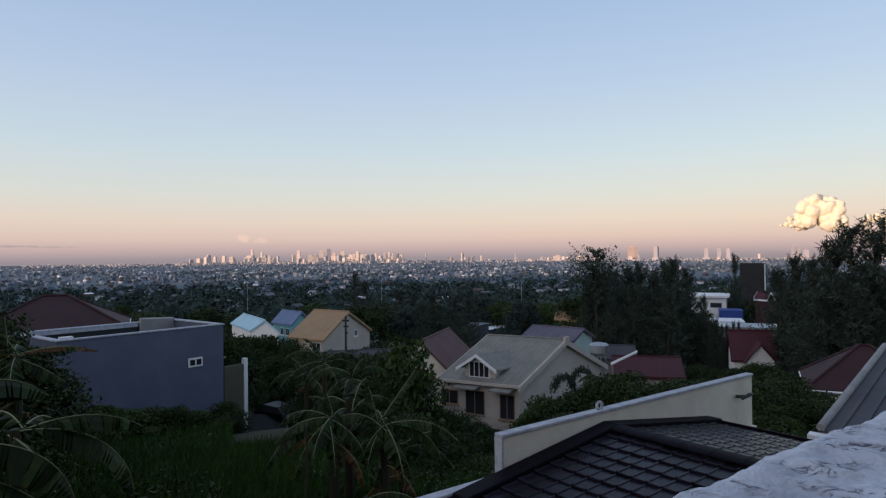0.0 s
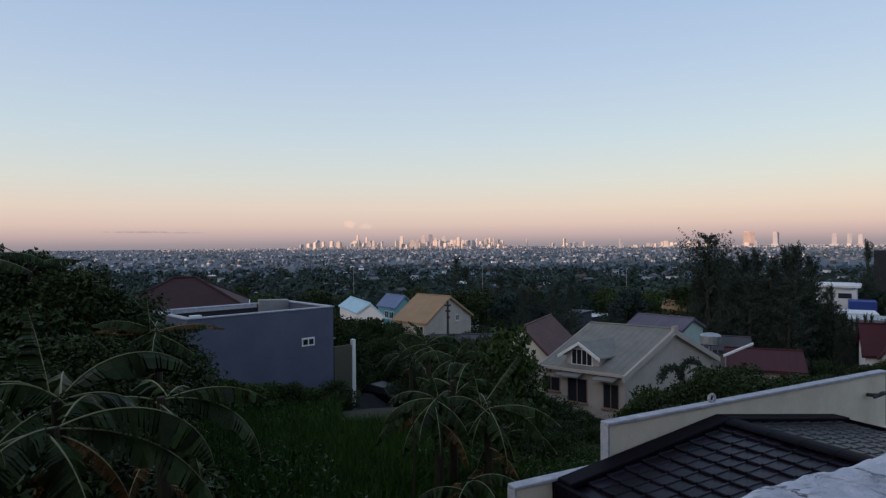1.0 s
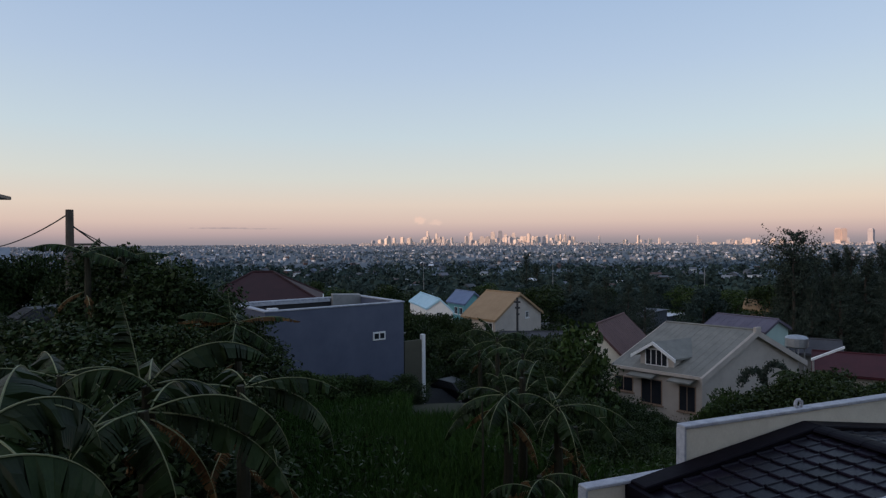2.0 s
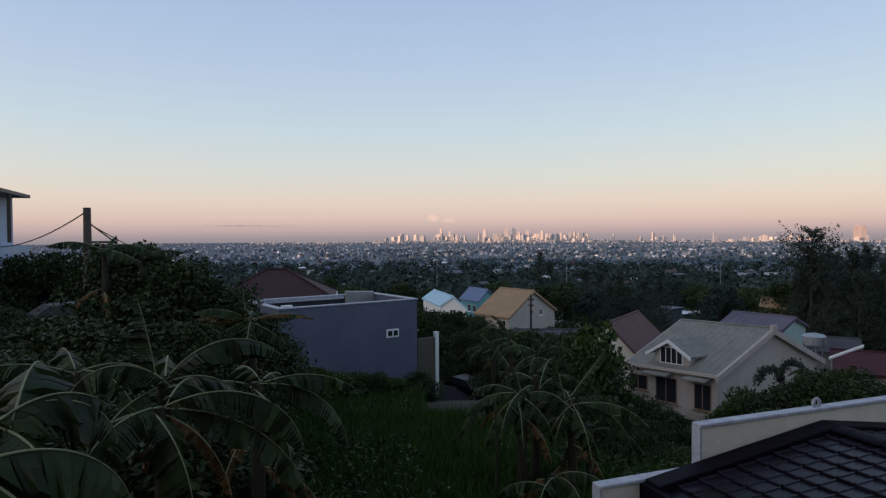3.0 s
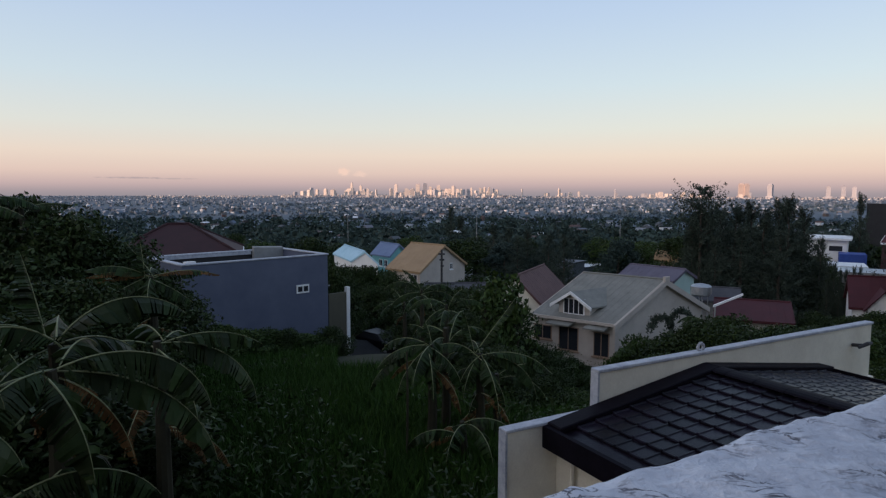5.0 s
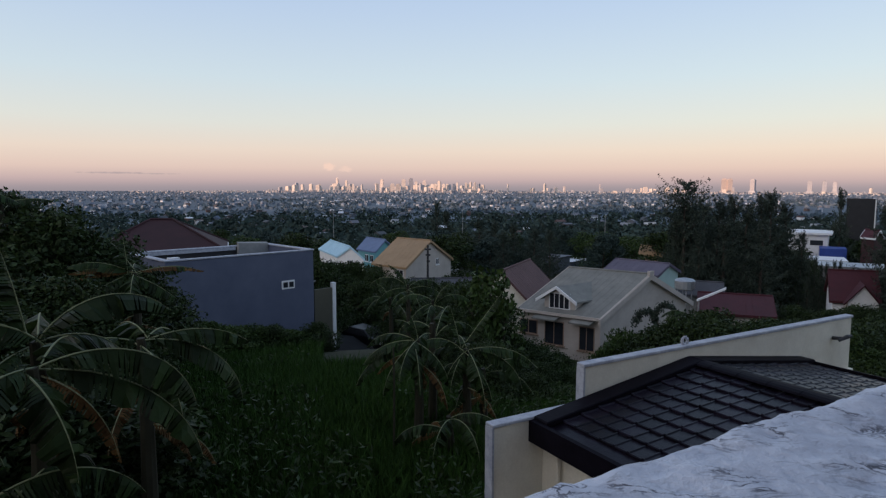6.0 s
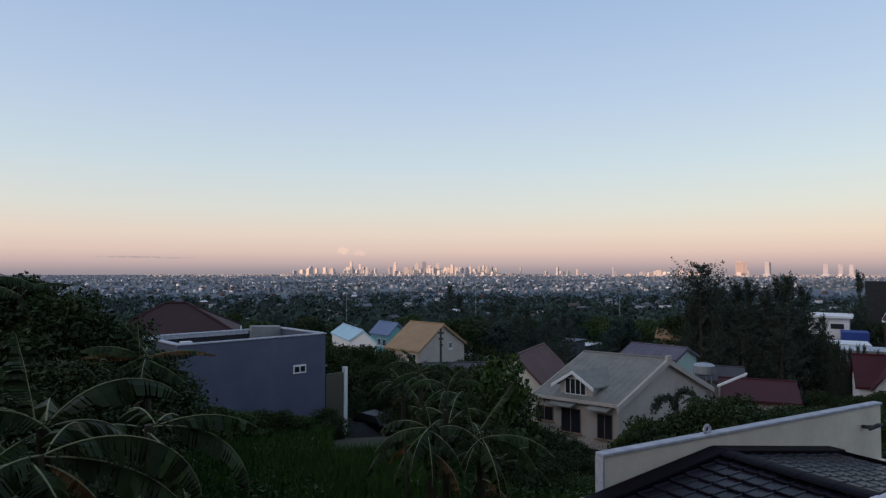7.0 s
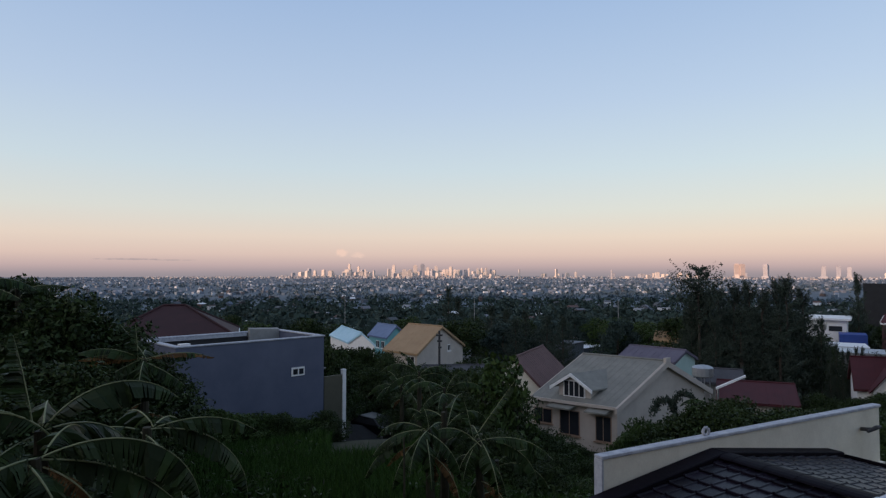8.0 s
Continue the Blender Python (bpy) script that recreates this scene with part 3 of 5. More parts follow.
# dormer on the slope that faces the street
DA, DB0, DB1 = 3.35, 0.55, 4.2           # along the eave, from the wall to where its ridge meets the slope
sl = (-6.75 + 9.5) / (lv / 2)
dz_w = -9.5 + sl * DB0
bm = bmesh.new()
wv_ = [bm.verts.new(at(a, b, z)) for b in (DB0, DB1) for a, z in ((DA - 1.25, dz_w - 0.2), (DA + 1.25, dz_w - 0.2), (DA + 1.25, -8.35), (DA, -7.55), (DA - 1.25, -8.35))]
bm.faces.new(wv_[:5]), bm.faces.new(wv_[5:][::-1])
for i in range(5):
    bm.faces.new((wv_[i], wv_[(i + 1) % 5], wv_[5 + (i + 1) % 5], wv_[5 + i]))
dormer = part("dormer", bm, M["render_pink"], cream)
for s in (-1, 1):
    bm = bmesh.new()
    hexa(bm, [at(DA + s * x, b, z + q) for q in (0, 0.12) for x, b, z in ((1.6, DB0 - 0.4, -8.57), (0, DB0 - 0.4, -7.53), (0, DB1 + 0.5, -7.53), (1.6, DB1, -8.57))])
    part("roof", bm, M["roof_grey"], dormer)
    bm = bmesh.new()
    hexa(bm, [at(DA + s * x, b, z + q) for q in (-0.10, 0.14) for x, b, z in ((1.66, DB0 - 0.48, -8.6), (0, DB0 - 0.48, -7.52), (0, DB0 - 0.403, -7.52), (1.66, DB0 - 0.403, -8.6))])
    part("bargeboard", bm, M["white_paint"], dormer)
bm = bmesh.new()
hexa(bm, [at(DA + a, b, z) for z in (-9.15, -7.95) for a, b in ((-0.85, DB0 - 0.06), (0.85, DB0 - 0.06), (0.85, DB0 + 0.02), (-0.85, DB0 + 0.02))])
part("window_frame", bm, M["white_paint"], dormer)
for k in range(4):
    a = -0.80 + 0.4 * k
    bm = bmesh.new()
    hexa(bm, [at(DA + a + q, b, z) for z in (-9.08, -8.02) for q, b in ((0.04, DB0 - 0.08), (0.36, DB0 - 0.08), (0.36, DB0 - 0.04), (0.04, DB0 - 0.04))])
    part("pane", bm, M["glass"], dormer)
# canopies over the lower windows
for a0, a1 in ((0.3, 1.9), (3.0, 4.9)):
    bm = bmesh.new()
    hexa(bm, [at(a, b, z) for q in (0, 0.1) for a, b, z in ((a0, -0.5, -9.95 + q), (a1, -0.5, -9.95 + q), (a1, 0.34, -9.7 + q), (a0, 0.34, -9.7 + q))])
    part("canopy", bm, M["roof_grey"], cream)
tan, at, (lu, lv) = gable_house("tan_roof_house", "pale house with a steep tan gable roof", (15.77, 68.4), (12.88, 64.8), (8.55, 72.9), -8.5, -6.05, -15.0, M["render_pink"], M["roof_tan"], M["roof_tan"], ribs=0.6, over=0.2,
                                windows=[("g", 6.4, -8.4, 0.6, 0.7), ("f", 0.9, -9.2, 1.1, 0.9)])
gable_house("pale_blue_roof_house", "small white house with a pale blue roof", (20.63, 90.6), (19.09, 80.7), (16.54, 76.5), -9.0, -7.6, -17.5, M["white_paint"], M["roof_lightblue"], M["roof_lightblue"], ribs=0.6, over=0.2, windows=[("g", 2.6, -9.6, 1.0, 0.8)])
gable_house("blue_roof_house", "teal house with a dull blue roof", (17.19, 91.7), (15.61, 87.5), (13.85, 92.8), -9.2, -7.75, -17.5, M["wall_teal"], M["roof_blue"], M["roof_blue"], ribs=0.6, over=0.2, windows=[("f", 1.0, -10.2, 0.9, 1.0), ("f", 2.4, -10.2, 0.9, 1.0)])
gable_house("brown_roof_house", "cream house with a brown gable roof", (-0.7, 64.0), (1.5, 54.9), (6.35, 56.0), -9.95, -7.55, -15.0, M["render_cream"], M["roof_brown"], M["roof_brown"], ribs=0.5, over=0.2)
gable_house("purple_roof_house", "mint house with a grey-purple roof", (-5.28, 65.9), (-9.61, 63.2), (-11.46, 67.4), -8.6, -7.65, -15.5, M["wall_mint"], M["roof_purple"], M["roof_purple"], ribs=0.6, over=0.15)
gable_house("red_roof_house", "low house with a long dark red roof", (-13.3, 58.0), (-18.9, 58.5), (-18.2, 66.0), -10.9, -9.75, -15.0, M["render_pink"], M["roof_red"], M["roof_red"], ribs=0.5)
gable_house("dark_roof_house", "low house with a dark grey roof", (-11.5, 66.0), (-15.0, 66.0), (-14.7, 71.0), -10.7, -9.7, -16.0, M["concrete"], M["roof_slate"], M["roof_slate"], ribs=0.6)
gable_house("slate_shed", "low shed with a dark slate-grey roof below the tan house", (12.5, 55.5), (6.9, 56.0), (6.5, 61.0), -9.45, -8.7, -15.5, M["wall_brown"], M["roof_slate"], M["roof_slate"], ribs=0.6, over=0.2)
gable_house("ochre_roof_house", "small house with an ochre roof among the trees", (-8.2, 104.0), (-9.9, 102.0), (-10.2, 106.0), -10.7, -9.5, -18.0, M["wall_brown"], M["roof_tan"], M["roof_tan"], over=0.2)
rh, at, (lu, lv) = gable_house("red_gable_house", "white house with a dark red roof and a white cross gable", (-22.9, 66.0), (-25.9, 67.0), (-25.2, 74.0), -10.3, -7.9, -17.0, M["white_paint"], M["roof_red"], M["roof_red"], ribs=0.5, over=0.3)
bm = bmesh.new()
wv_ = [bm.verts.new(at(a, b, z)) for b in (-0.8, 3.0) for a, z in ((0.1, -14), (2.5, -14), (2.5, -10.2), (1.3, -8.7), (0.1, -10.2))]
bm.faces.new(wv_[:5]), bm.faces.new(wv_[5:][::-1])
for i in range(5):
    bm.faces.new((wv_[i], wv_[(i + 1) % 5], wv_[5 + (i + 1) % 5], wv_[5 + i]))
cross = part("cross_gable", bm, M["white_paint"], rh)
for s in (-1, 1):
    bm = bmesh.new()
    hexa(bm, [at(1.3 + s * x, b, z + q) for q in (0, 0.12) for x, b, z in ((1.5, -1.1, -10.4), (0, -1.1, -8.66), (0, 3.2, -8.66), (1.5, 3.2, -10.4))])
    part("roof", bm, M["roof_red"], cross)


def hip_house(name, label, az, d, turn, w, dep, ridge, ze, zr, zb, wall, roof):
    x, y = polar(az, d)
    top = thing(name, label, "house", (x, y, zb), "houses on the slope")
    top.rotation_euler = (0, 0, radians(turn))
    ze, zr = ze - zb, zr - zb
    bm = bmesh.new()
    box(bm, (-w / 2 + 0.5, -dep / 2 + 0.5, 0), (w / 2 - 0.5, dep / 2 - 0.5, ze + 0.05))
    part("wall", bm, wall, top)
    bm = bmesh.new()
    c = [(-w / 2, -dep / 2), (w / 2, -dep / 2), (w / 2, dep / 2), (-w / 2, dep / 2)]
    lo, up = [bm.verts.new((a, b, ze - 0.14)) for a, b in c], [bm.verts.new((a, b, ze)) for a, b in c]
    r0, r1 = bm.verts.new((-ridge / 2, 0, zr)), bm.verts.new((ridge / 2, 0, zr))
    bm.faces.new(lo[::-1])
    for i in range(4):
        bm.faces.new((lo[i], lo[(i + 1) % 4], up[(i + 1) % 4], up[i]))
    bm.faces.new((up[0], up[1], r1, r0)), bm.faces.new((up[1], up[2], r1)), bm.faces.new((up[2], up[3], r0, r1)), bm.faces.new((up[3], up[0], r0))
    rf = part("roof", bm, roof, top)
    for i, r in ((0, r0), (1, r1), (2, r1), (3, r0)):
        bm = bmesh.new()
        e = (-ridge / 2 if i in (0, 3) else ridge / 2, 0, zr + 0.02)
        tube(bm, [(*c[i], ze + 0.03), e], [0.09, 0.09], 6)
        part("hip_cap", bm, roof, rf)
    bm = bmesh.new()
    tube(bm, [(-ridge / 2, 0, zr + 0.02), (ridge / 2, 0, zr + 0.02)], [0.09, 0.09], 6)
    part("ridge_cap", bm, roof, rf)
    bm = bmesh.new()
    for a, b in ((c[0], c[1]), (c[1], c[2]), (c[2], c[3]), (c[3], c[0])):
        tube(bm, [(*a, ze - 0.1), (*b, ze - 0.1)], [0.07, 0.07], 6)
    part("gutter", bm, M["white_paint"], rf)
    return top


hip_house("maroon_hip_house", "house with a maroon hip roof above the slope", 33.6, 50.0, 28, 9.0, 8.0, 1.5, -4.5, -2.45, -9.0, M["wall_brown"], M["roof_maroon"])
hip_house("red_hip_house", "pale house with a dull red hip roof", -31.9, 46.0, -25, 6.6, 6.4, 0.5, -8.0, -5.7, -13.0, M["render_cream"], M["roof_maroon"])

# ---- the slate-blue house with a walled roof deck ----
BL, BR = Vector((*polar(33.45, 28.9), 0)), Vector((*polar(21.15, 32.2), 0))
bu = (BR - BL).normalized()
bn = Vector((-bu.y, bu.x, 0))
bl_len = (BR - BL).length
bhouse = thing("slate_blue_house", "slate-blue rendered house with a white-edged walled roof deck", "house", (BL.x, BL.y, -8.6))


def bat(a, b, z):
    return BL + bu * a + bn * b + Vector((0, 0, z)) - bhouse.location


def bslab(name, a0, a1, b0, b1, z0, z1, mat, label="", z1r=None, bev=0.0, parent=None):
    bm = bmesh.new()
    hexa(bm, [bat(a, b, z) for k, z in ((0, z0), (1, z1)) for a, b in ((a0, b0), (a1, b0), (a1, b1), (a0, b1))])
    if bev:
        bevelled(bm, bev)
    return part(name, bm, mat, parent or bhouse, label)


DEP = 4.6
bslab("front_wall", 0, bl_len, 0, 0.2, -9.8, -3.24, M["render_grey"], "slate-blue rendered wall")
bslab("side_wall", bl_len - 0.2, bl_len, 0.2, DEP - 0.2, -9.8, -3.24, M["render_grey"])
bslab("side_wall", 0, 0.2, 0.2, DEP - 0.2, -9.8, -3.24, M["render_grey"])
# Black on the inner face stands in for the shade there.
bslab("back_wall", 0, bl_len, DEP - 0.2, DEP, -9.8, -3.24, M["black"], "inner face, black for its shade")
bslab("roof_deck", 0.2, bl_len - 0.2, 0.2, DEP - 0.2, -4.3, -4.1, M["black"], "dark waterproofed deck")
bslab("coping", -0.06, bl_len + 0.06, -0.04, 0.20, -3.24, -3.17, M["cap_paint"], "weathered pale coping", bev=0.015)
bslab("coping", -0.06, bl_len + 0.06, DEP - 0.24, DEP + 0.06, -3.24, -3.17, M["cap_paint"], "weathered pale coping", bev=0.015)
bslab("coping", -0.06, 0.24, 0.245, DEP - 0.245, -3.24, -3.17, M["cap_paint"], "weathered pale coping", bev=0.015)
bslab("coping", bl_len - 0.24, bl_len + 0.06, 0.245, DEP - 0.245, -3.24, -3.17, M["cap_paint"], "weathered pale coping", bev=0.015)
bslab("coping_face", 0.25, bl_len - 2.0, DEP - 0.27, DEP - 0.205, -3.40, -3.245, M["cap_paint"], "stained pale inner band")
bm = bmesh.new()
hexa(bm, [bat(a, b, z) for k in (0, 1) for a, b, z in ((bl_len - 1.95, DEP - 0.48, (-4.09, -3.03)[k]), (bl_len - 0.21, DEP - 0.48, (-4.09, -3.12)[k]), (bl_len - 0.21, DEP - 0.28, (-4.09, -3.06)[k]), (bl_len - 1.95, DEP - 0.28, (-4.09, -2.97)[k]))])
part("stair_head", bm, M["concrete"], bhouse, "grey sloped stair head")
bslab("drain_box", 0.3, 0.75, 0.3, 0.6, -3.6, -3.12, M["white_paint"])
wz, wa = -4.83, bl_len - 1.47
win = bslab("window", wa - 0.35, wa + 0.35, -0.05, 0.03, wz - 0.21, wz + 0.21, M["white_paint"], "small white-framed window")
bslab("pane", wa - 0.28, wa - 0.04, -0.065, -0.02, wz - 0.13, wz + 0.13, M["glass"], parent=win)
bslab("pane", wa + 0.04, wa + 0.28, -0.065, -0.02, wz - 0.13, wz + 0.13, M["glass"], parent=win)

# gate panel and posts beside it
gate = thing("gate_wall", "olive boundary panel between white concrete posts", "wall", (*BR.xy, -8.4))


def gslab(name, a0, a1, b0, b1, z0, z1, mat):
    bm = bmesh.new()
    hexa(bm, [BR + bu * a + bn * b + Vector((0, 0, z)) - gate.location for z in (z0, z1) for a, b in ((a0, b0), (a1, b0), (a1, b1), (a0, b1))])
    return part(name, bm, mat, gate)


gslab("panel", 0.08, 1.15, 0.05, 0.16, -9.8, -5.28, M["render_olive"])
gslab("post", 1.16, 1.36, 0.0, 0.22, -9.8, -5.02, M["white_paint"])
gslab("post", 0.10, 0.22, 1.6, 1.75, -9.8, -4.75, M["concrete"])
gslab("rail", 0.12, 1.2, 1.65, 1.70, -5.15, -5.08, M["concrete"])

# ---- block of flats, utility pole and cables on the left-hand slope ----
fx, fy = polar(54.9, 40.0)
flats = thing("apartment_block", "pale blue-grey three-storey apartment block with corner balcony", "building", (fx, fy, -7.0))
flats.rotation_euler = (0, 0, radians(40))


def fbox(name, lo, hi, mat, parent=None, bev=0.0, label=""):
    bm = bmesh.new()
    box(bm, lo, hi)
    if bev:
        bevelled(bm, bev)
    return part(name, bm, mat, parent or flats, label)


M["flat_wall"] = material("pale_blue_wall_paint", (0.30, 0.36, 0.47), (0.38, 0.44, 0.55), 0.8, 0.8, 0.1)
fbox("body", (-9, 0.9, 0), (-0.9, 9, 9.65), M["flat_wall"])
fbox("lower_body", (-0.896, 0.9, 0), (0, 9, 6.6), M["flat_wall"])
fbox("roof_slab", (-9.1, -0.10, 9.65), (0.07, 9.1, 9.85), M["frame_dark"])
for z in (3.4, 6.6):
    fbox("balcony_slab", (-1.2, -0.1, z), (0.1, 0.896, z + 0.2), M["concrete"])
for x, y in ((0.0, 0.0), (-1.1, 0.0), (0.0, 4.5)):
    fbox("column", (x - 0.12, y - 0.05, 6.8 if y > 1 else 0), (x + 0.06, y + 0.12, 9.65), M["wood"])
fbox("balustrade", (-1.1, -0.06, 6.8), (0.05, 0.0, 7.7), M["concrete"])
for z in (3.9, 6.9):
    for k in range(5):
        wf = fbox("window", (-2.4 - k * 1.5, 0.82, z), (-1.4 - k * 1.5, 0.93, z + 1.4), M["white_paint"])
        fbox("pane", (-2.3 - k * 1.5, 0.79, z + 0.1), (-1.93 - k * 1.5, 0.83, z + 1.3), M["glass"], wf)
        fbox("pane", (-1.87 - k * 1.5, 0.79, z + 0.1), (-1.5 - k * 1.5, 0.83, z + 1.3), M["glass"], wf)
for k in range(3):
    wf = fbox("window", (-0.06, 1.6 + k * 1.5, 4.1), (0.07, 2.5 + k * 1.5, 5.5), M["white_paint"])
    fbox("pane", (0.06, 1.7 + k * 1.5, 4.2), (0.1, 2.4 + k * 1.5, 5.4), M["glass"], wf)

px, py = polar(48.3, 25.0)
pole = thing("utility_pole", "weathered wooden utility pole with a crossarm", "pole", (px, py, ground_z(px, py)))
pz = 1.07 - pole.location.z
bm = bmesh.new()
tube(bm, [(0, 0, -0.3), (0, 0, pz * 0.5), (0, 0, pz)], [0.15, 0.14, 0.12], 10)
part("post", bm, M["wood"], pole)
bm = bmesh.new()
tube(bm, [(0, 0, pz - 1.2), (0.55, 0.65, pz - 1.2)], [0.04, 0.04], 6)
part("crossarm", bm, M["wood"], pole)
bm = bmesh.new()
tube(bm, [(0.02, 0, pz - 0.5), (0.5, 0.6, pz - 1.15)], [0.025, 0.025], 6)
part("brace", bm, M["wood"], pole)


def cable(name, a, b, sag, label, r=0.018):
    bm = bmesh.new()
    a, b = Vector(a), Vector(b)
    tube(bm, [a.lerp(b, k / 10) - Vector((0, 0, sag * 4 * (k / 10) * (1 - k / 10))) for k in range(11)], [r] * 11, 5)
    return tagged(part(name, bm, M["frame_dark"]), label, "cable")


cable("power_cable", (px, py, 0.95), (fx + 0.3, fy + 0.2, -0.4), 0.35, "black power cable sagging from the wooden pole", 0.025)
cable("power_cable", (px, py, 0.55), (px + 1.6, py + 1.4, -0.7), 0.05, "black stay wire from the wooden pole")

# ---- right-hand slope: white house, tarpaulin, low block, board, small shrine roof ----
def block(name, label, az, d, turn, w, dep, z0, z1, mat, category="house", slab_mat=None, windows=()):
    x, y = polar(az, d)
    top = thing(name, label, category, (x, y, z0))
    top.rotation_euler = (0, 0, radians(turn))
    bm = bmesh.new()
    box(bm, (-w / 2, -dep / 2, 0), (w / 2, dep / 2, z1 - z0))
    part("wall", bm, mat, top)
    if slab_mat:
        bm = bmesh.new()
        box(bm, (-w / 2 - 0.5, -dep / 2 - 0.6, z1 - z0), (w / 2 + 0.5, dep / 2 + 0.4, z1 - z0 + 0.3))
        part("roof_slab", bm, slab_mat, top)
    for cx, cz, ww, hh in windows:
        bm = bmesh.new()
        box(bm, (cx - ww / 2, -dep / 2 - 0.05, cz - hh / 2), (cx + ww / 2, -dep / 2 + 0.02, cz + hh / 2))
        wf = part("window", bm, M["white_paint"], top)
        bm = bmesh.new()
        box(bm, (cx - ww / 2 + 0.08, -dep / 2 - 0.08, cz - hh / 2 + 0.08), (cx + ww / 2 - 0.08, -dep / 2 - 0.03, cz + hh / 2 - 0.08))
        part("pane", bm, M["glass"], wf)
    return top


wh = block("white_flat_house", "white flat-roofed house with dark windows", -21.1, 110, -24, 5.0, 7.0, -18.0, -6.9, M["white_paint"], slab_mat=M["white_paint"],
           windows=[(1.1, 9.9, 1.8, 0.9), (-1.3, 9.9, 0.7, 1.0)])
block("tarp_shelter", "shelter under a blue tarpaulin", -22.7, 104, -20, 3.2, 4.0, -18.0, -8.5, M["tarp"], "shelter")
block("white_low_block", "low white-walled building beside the trees", -21.9, 92, -18, 5.6, 5.0, -16.0, -8.9, M["white_paint"], "building")
block("grey_flat_block", "low building with a pale grey roof", -24.0, 86, -18, 6.0, 4.0, -16.0, -9.2, M["concrete"], "building", slab_mat=M["steel"])
sg = block("dark_tank_tower", "tall black panelled tower with a white edge strip", -24.4, 120, -30, 3.8, 2.2, -18.0, -1.75, M["black"], "tower")
bm = bmesh.new()
box(bm, (1.88, -1.2, 9.0), (2.02, -0.9, 16.1))
part("edge_strip", bm, M["white_paint"], sg)
gable_house("small_red_gable_house", "small red-walled house with a white-edged gable", (-24.5, 100.0), (-25.3, 98.5), (-25.9, 101.0), -6.7, -5.7, -17.5, M["roof_maroon"], M["roof_red"], over=0.15)

# grey tiled roof beside the wall, with a rounded ridge
gr = thing("grey_tile_roof_house", "neighbouring house with a grey ribbed roof and white eave", "house", (*polar(-33.5, 17.5), -8.0))


def gpt(s, r, lift=0.0):
    a, b = Vector((*polar(-28.9, 15.0), -3.62)), Vector((*polar(-31.9, 19.3), -3.06))
    return a + (b - a) * s + Vector((0.80 * r, -0.45 * r, -0.06 * r + lift)) - gr.location


bm = bmesh.new()
hexa(bm, [gpt(s, r, z) for z in (-0.12, 0) for s, r in ((0, 0), (0, 6), (1.6, 6), (1.6, 0))])
rf_ = part("roof", bm, M["roof_slate"], gr)
for k in range(16):
    bm = bmesh.new()
    hexa(bm, [gpt(s, r, z) for z in (-0.02, 0.05) for s, r in ((0, 0.3 + k * 0.36), (0, 0.38 + k * 0.36), (1.6, 0.38 + k * 0.36), (1.6, 0.3 + k * 0.36))])
    part("rib", bm, M["roof_slate"], rf_)
bm = bmesh.new()
tube(bm, [gpt(k / 10, 0, 0.04) for k in range(0, 17)], [0.08] * 17, 10)
part("barge_roll", bm, M["concrete"], gr, "rounded concrete verge")
bm = bmesh.new()
hexa(bm, [gpt(s, r, z) for z in (-0.28, -0.06) for s, r in ((-0.05, -0.2), (-0.05, 6), (-0.005, 6), (-0.005, -0.2))])
part("fascia", bm, M["white_paint"], gr)
bm = bmesh.new()
hexa(bm, [gpt(s, r) + Vector((0, 0, 0)) if z else Vector((gpt(s, r).x, gpt(s, r).y, 0.0)) for z in (0, 1) for s, r in ((0.06, 0.4), (0.06, 5.6), (1.5, 5.6), (1.5, 0.4))])
bmesh.ops.translate(bm, verts=[v for v in bm.verts if v.co.z > 1], vec=(0, 0, -0.13))
part("wall", bm, M["render_cream"], gr)

# white sloping bargeboard of a roof behind the wall, on an added post
lx, ly = polar(-13.15, 40.0)
lamp = thing("street_lamp", "slanting pale bargeboard on a slim added post", "lamp", (lx, ly, ground_z(lx, ly)))
lz = -6.75 - lamp.location.z
bm = bmesh.new()
tube(bm, [(0, 0, -0.2), (0, 0, lz)], [0.07, 0.05], 8)
part("post", bm, M["steel"], lamp)
bm = bmesh.new()
hexa(bm, [(x, y, z + q) for q in (-0.06, 0.06) for x, y, z in ((-0.1, -0.08, lz), (1.5, -0.08, lz + 0.75), (1.5, 0.08, lz + 0.75), (-0.1, 0.08, lz))])
part("arm", bm, M["white_paint"], lamp, "pale slanting bargeboard")
# water tank
tx, ty = polar(-12.0, 60.0)
tank = thing("water_tank", "round steel water tank on a stand", "tank", (tx, ty, -13.4))
bm = bmesh.new()
tube(bm, [(0, 0, 4.2), (0, 0, 4.3), (0, 0, 5.0), (0, 0, 5.15), (0, 0, 5.25)], [0.75, 0.9, 0.9, 0.7, 0.25], 16)
part("drum", bm, M["steel"], tank)
for a in range(4):
    bm = bmesh.new()
    c, s = 0.6 * math.cos(a * math.pi / 2), 0.6 * math.sin(a * math.pi / 2)
    tube(bm, [(c, s, -0.3), (c, s, 4.25)], [0.05, 0.05], 6)
    part("leg", bm, M["steel"], tank)

# ---- road and the parked car ----
bm = bmesh.new()
RD = [(20.0, 40.0), (17.5, 42.5), (14.5, 46.0), (10.5, 52.0), (7.0, 60.0)]
rv = []
for az, d in RD:
    for k in (-1, 1):
        x, y = polar(az, d + k * 2.6)
        rv.append(bm.verts.new((x, y, -10.0 - (d - 40.0) * 0.34)))
for i in range(len(RD) - 1):
    bm.faces.new((rv[2 * i], rv[2 * i + 1], rv[2 * i + 3], rv[2 * i + 2]))
bmesh.ops.solidify(bm, geom=list(bm.faces), thickness=-0.25)
tagged(part("road", bm, M["asphalt"]), "narrow asphalt lane going down the slope", "road", kind="structure")


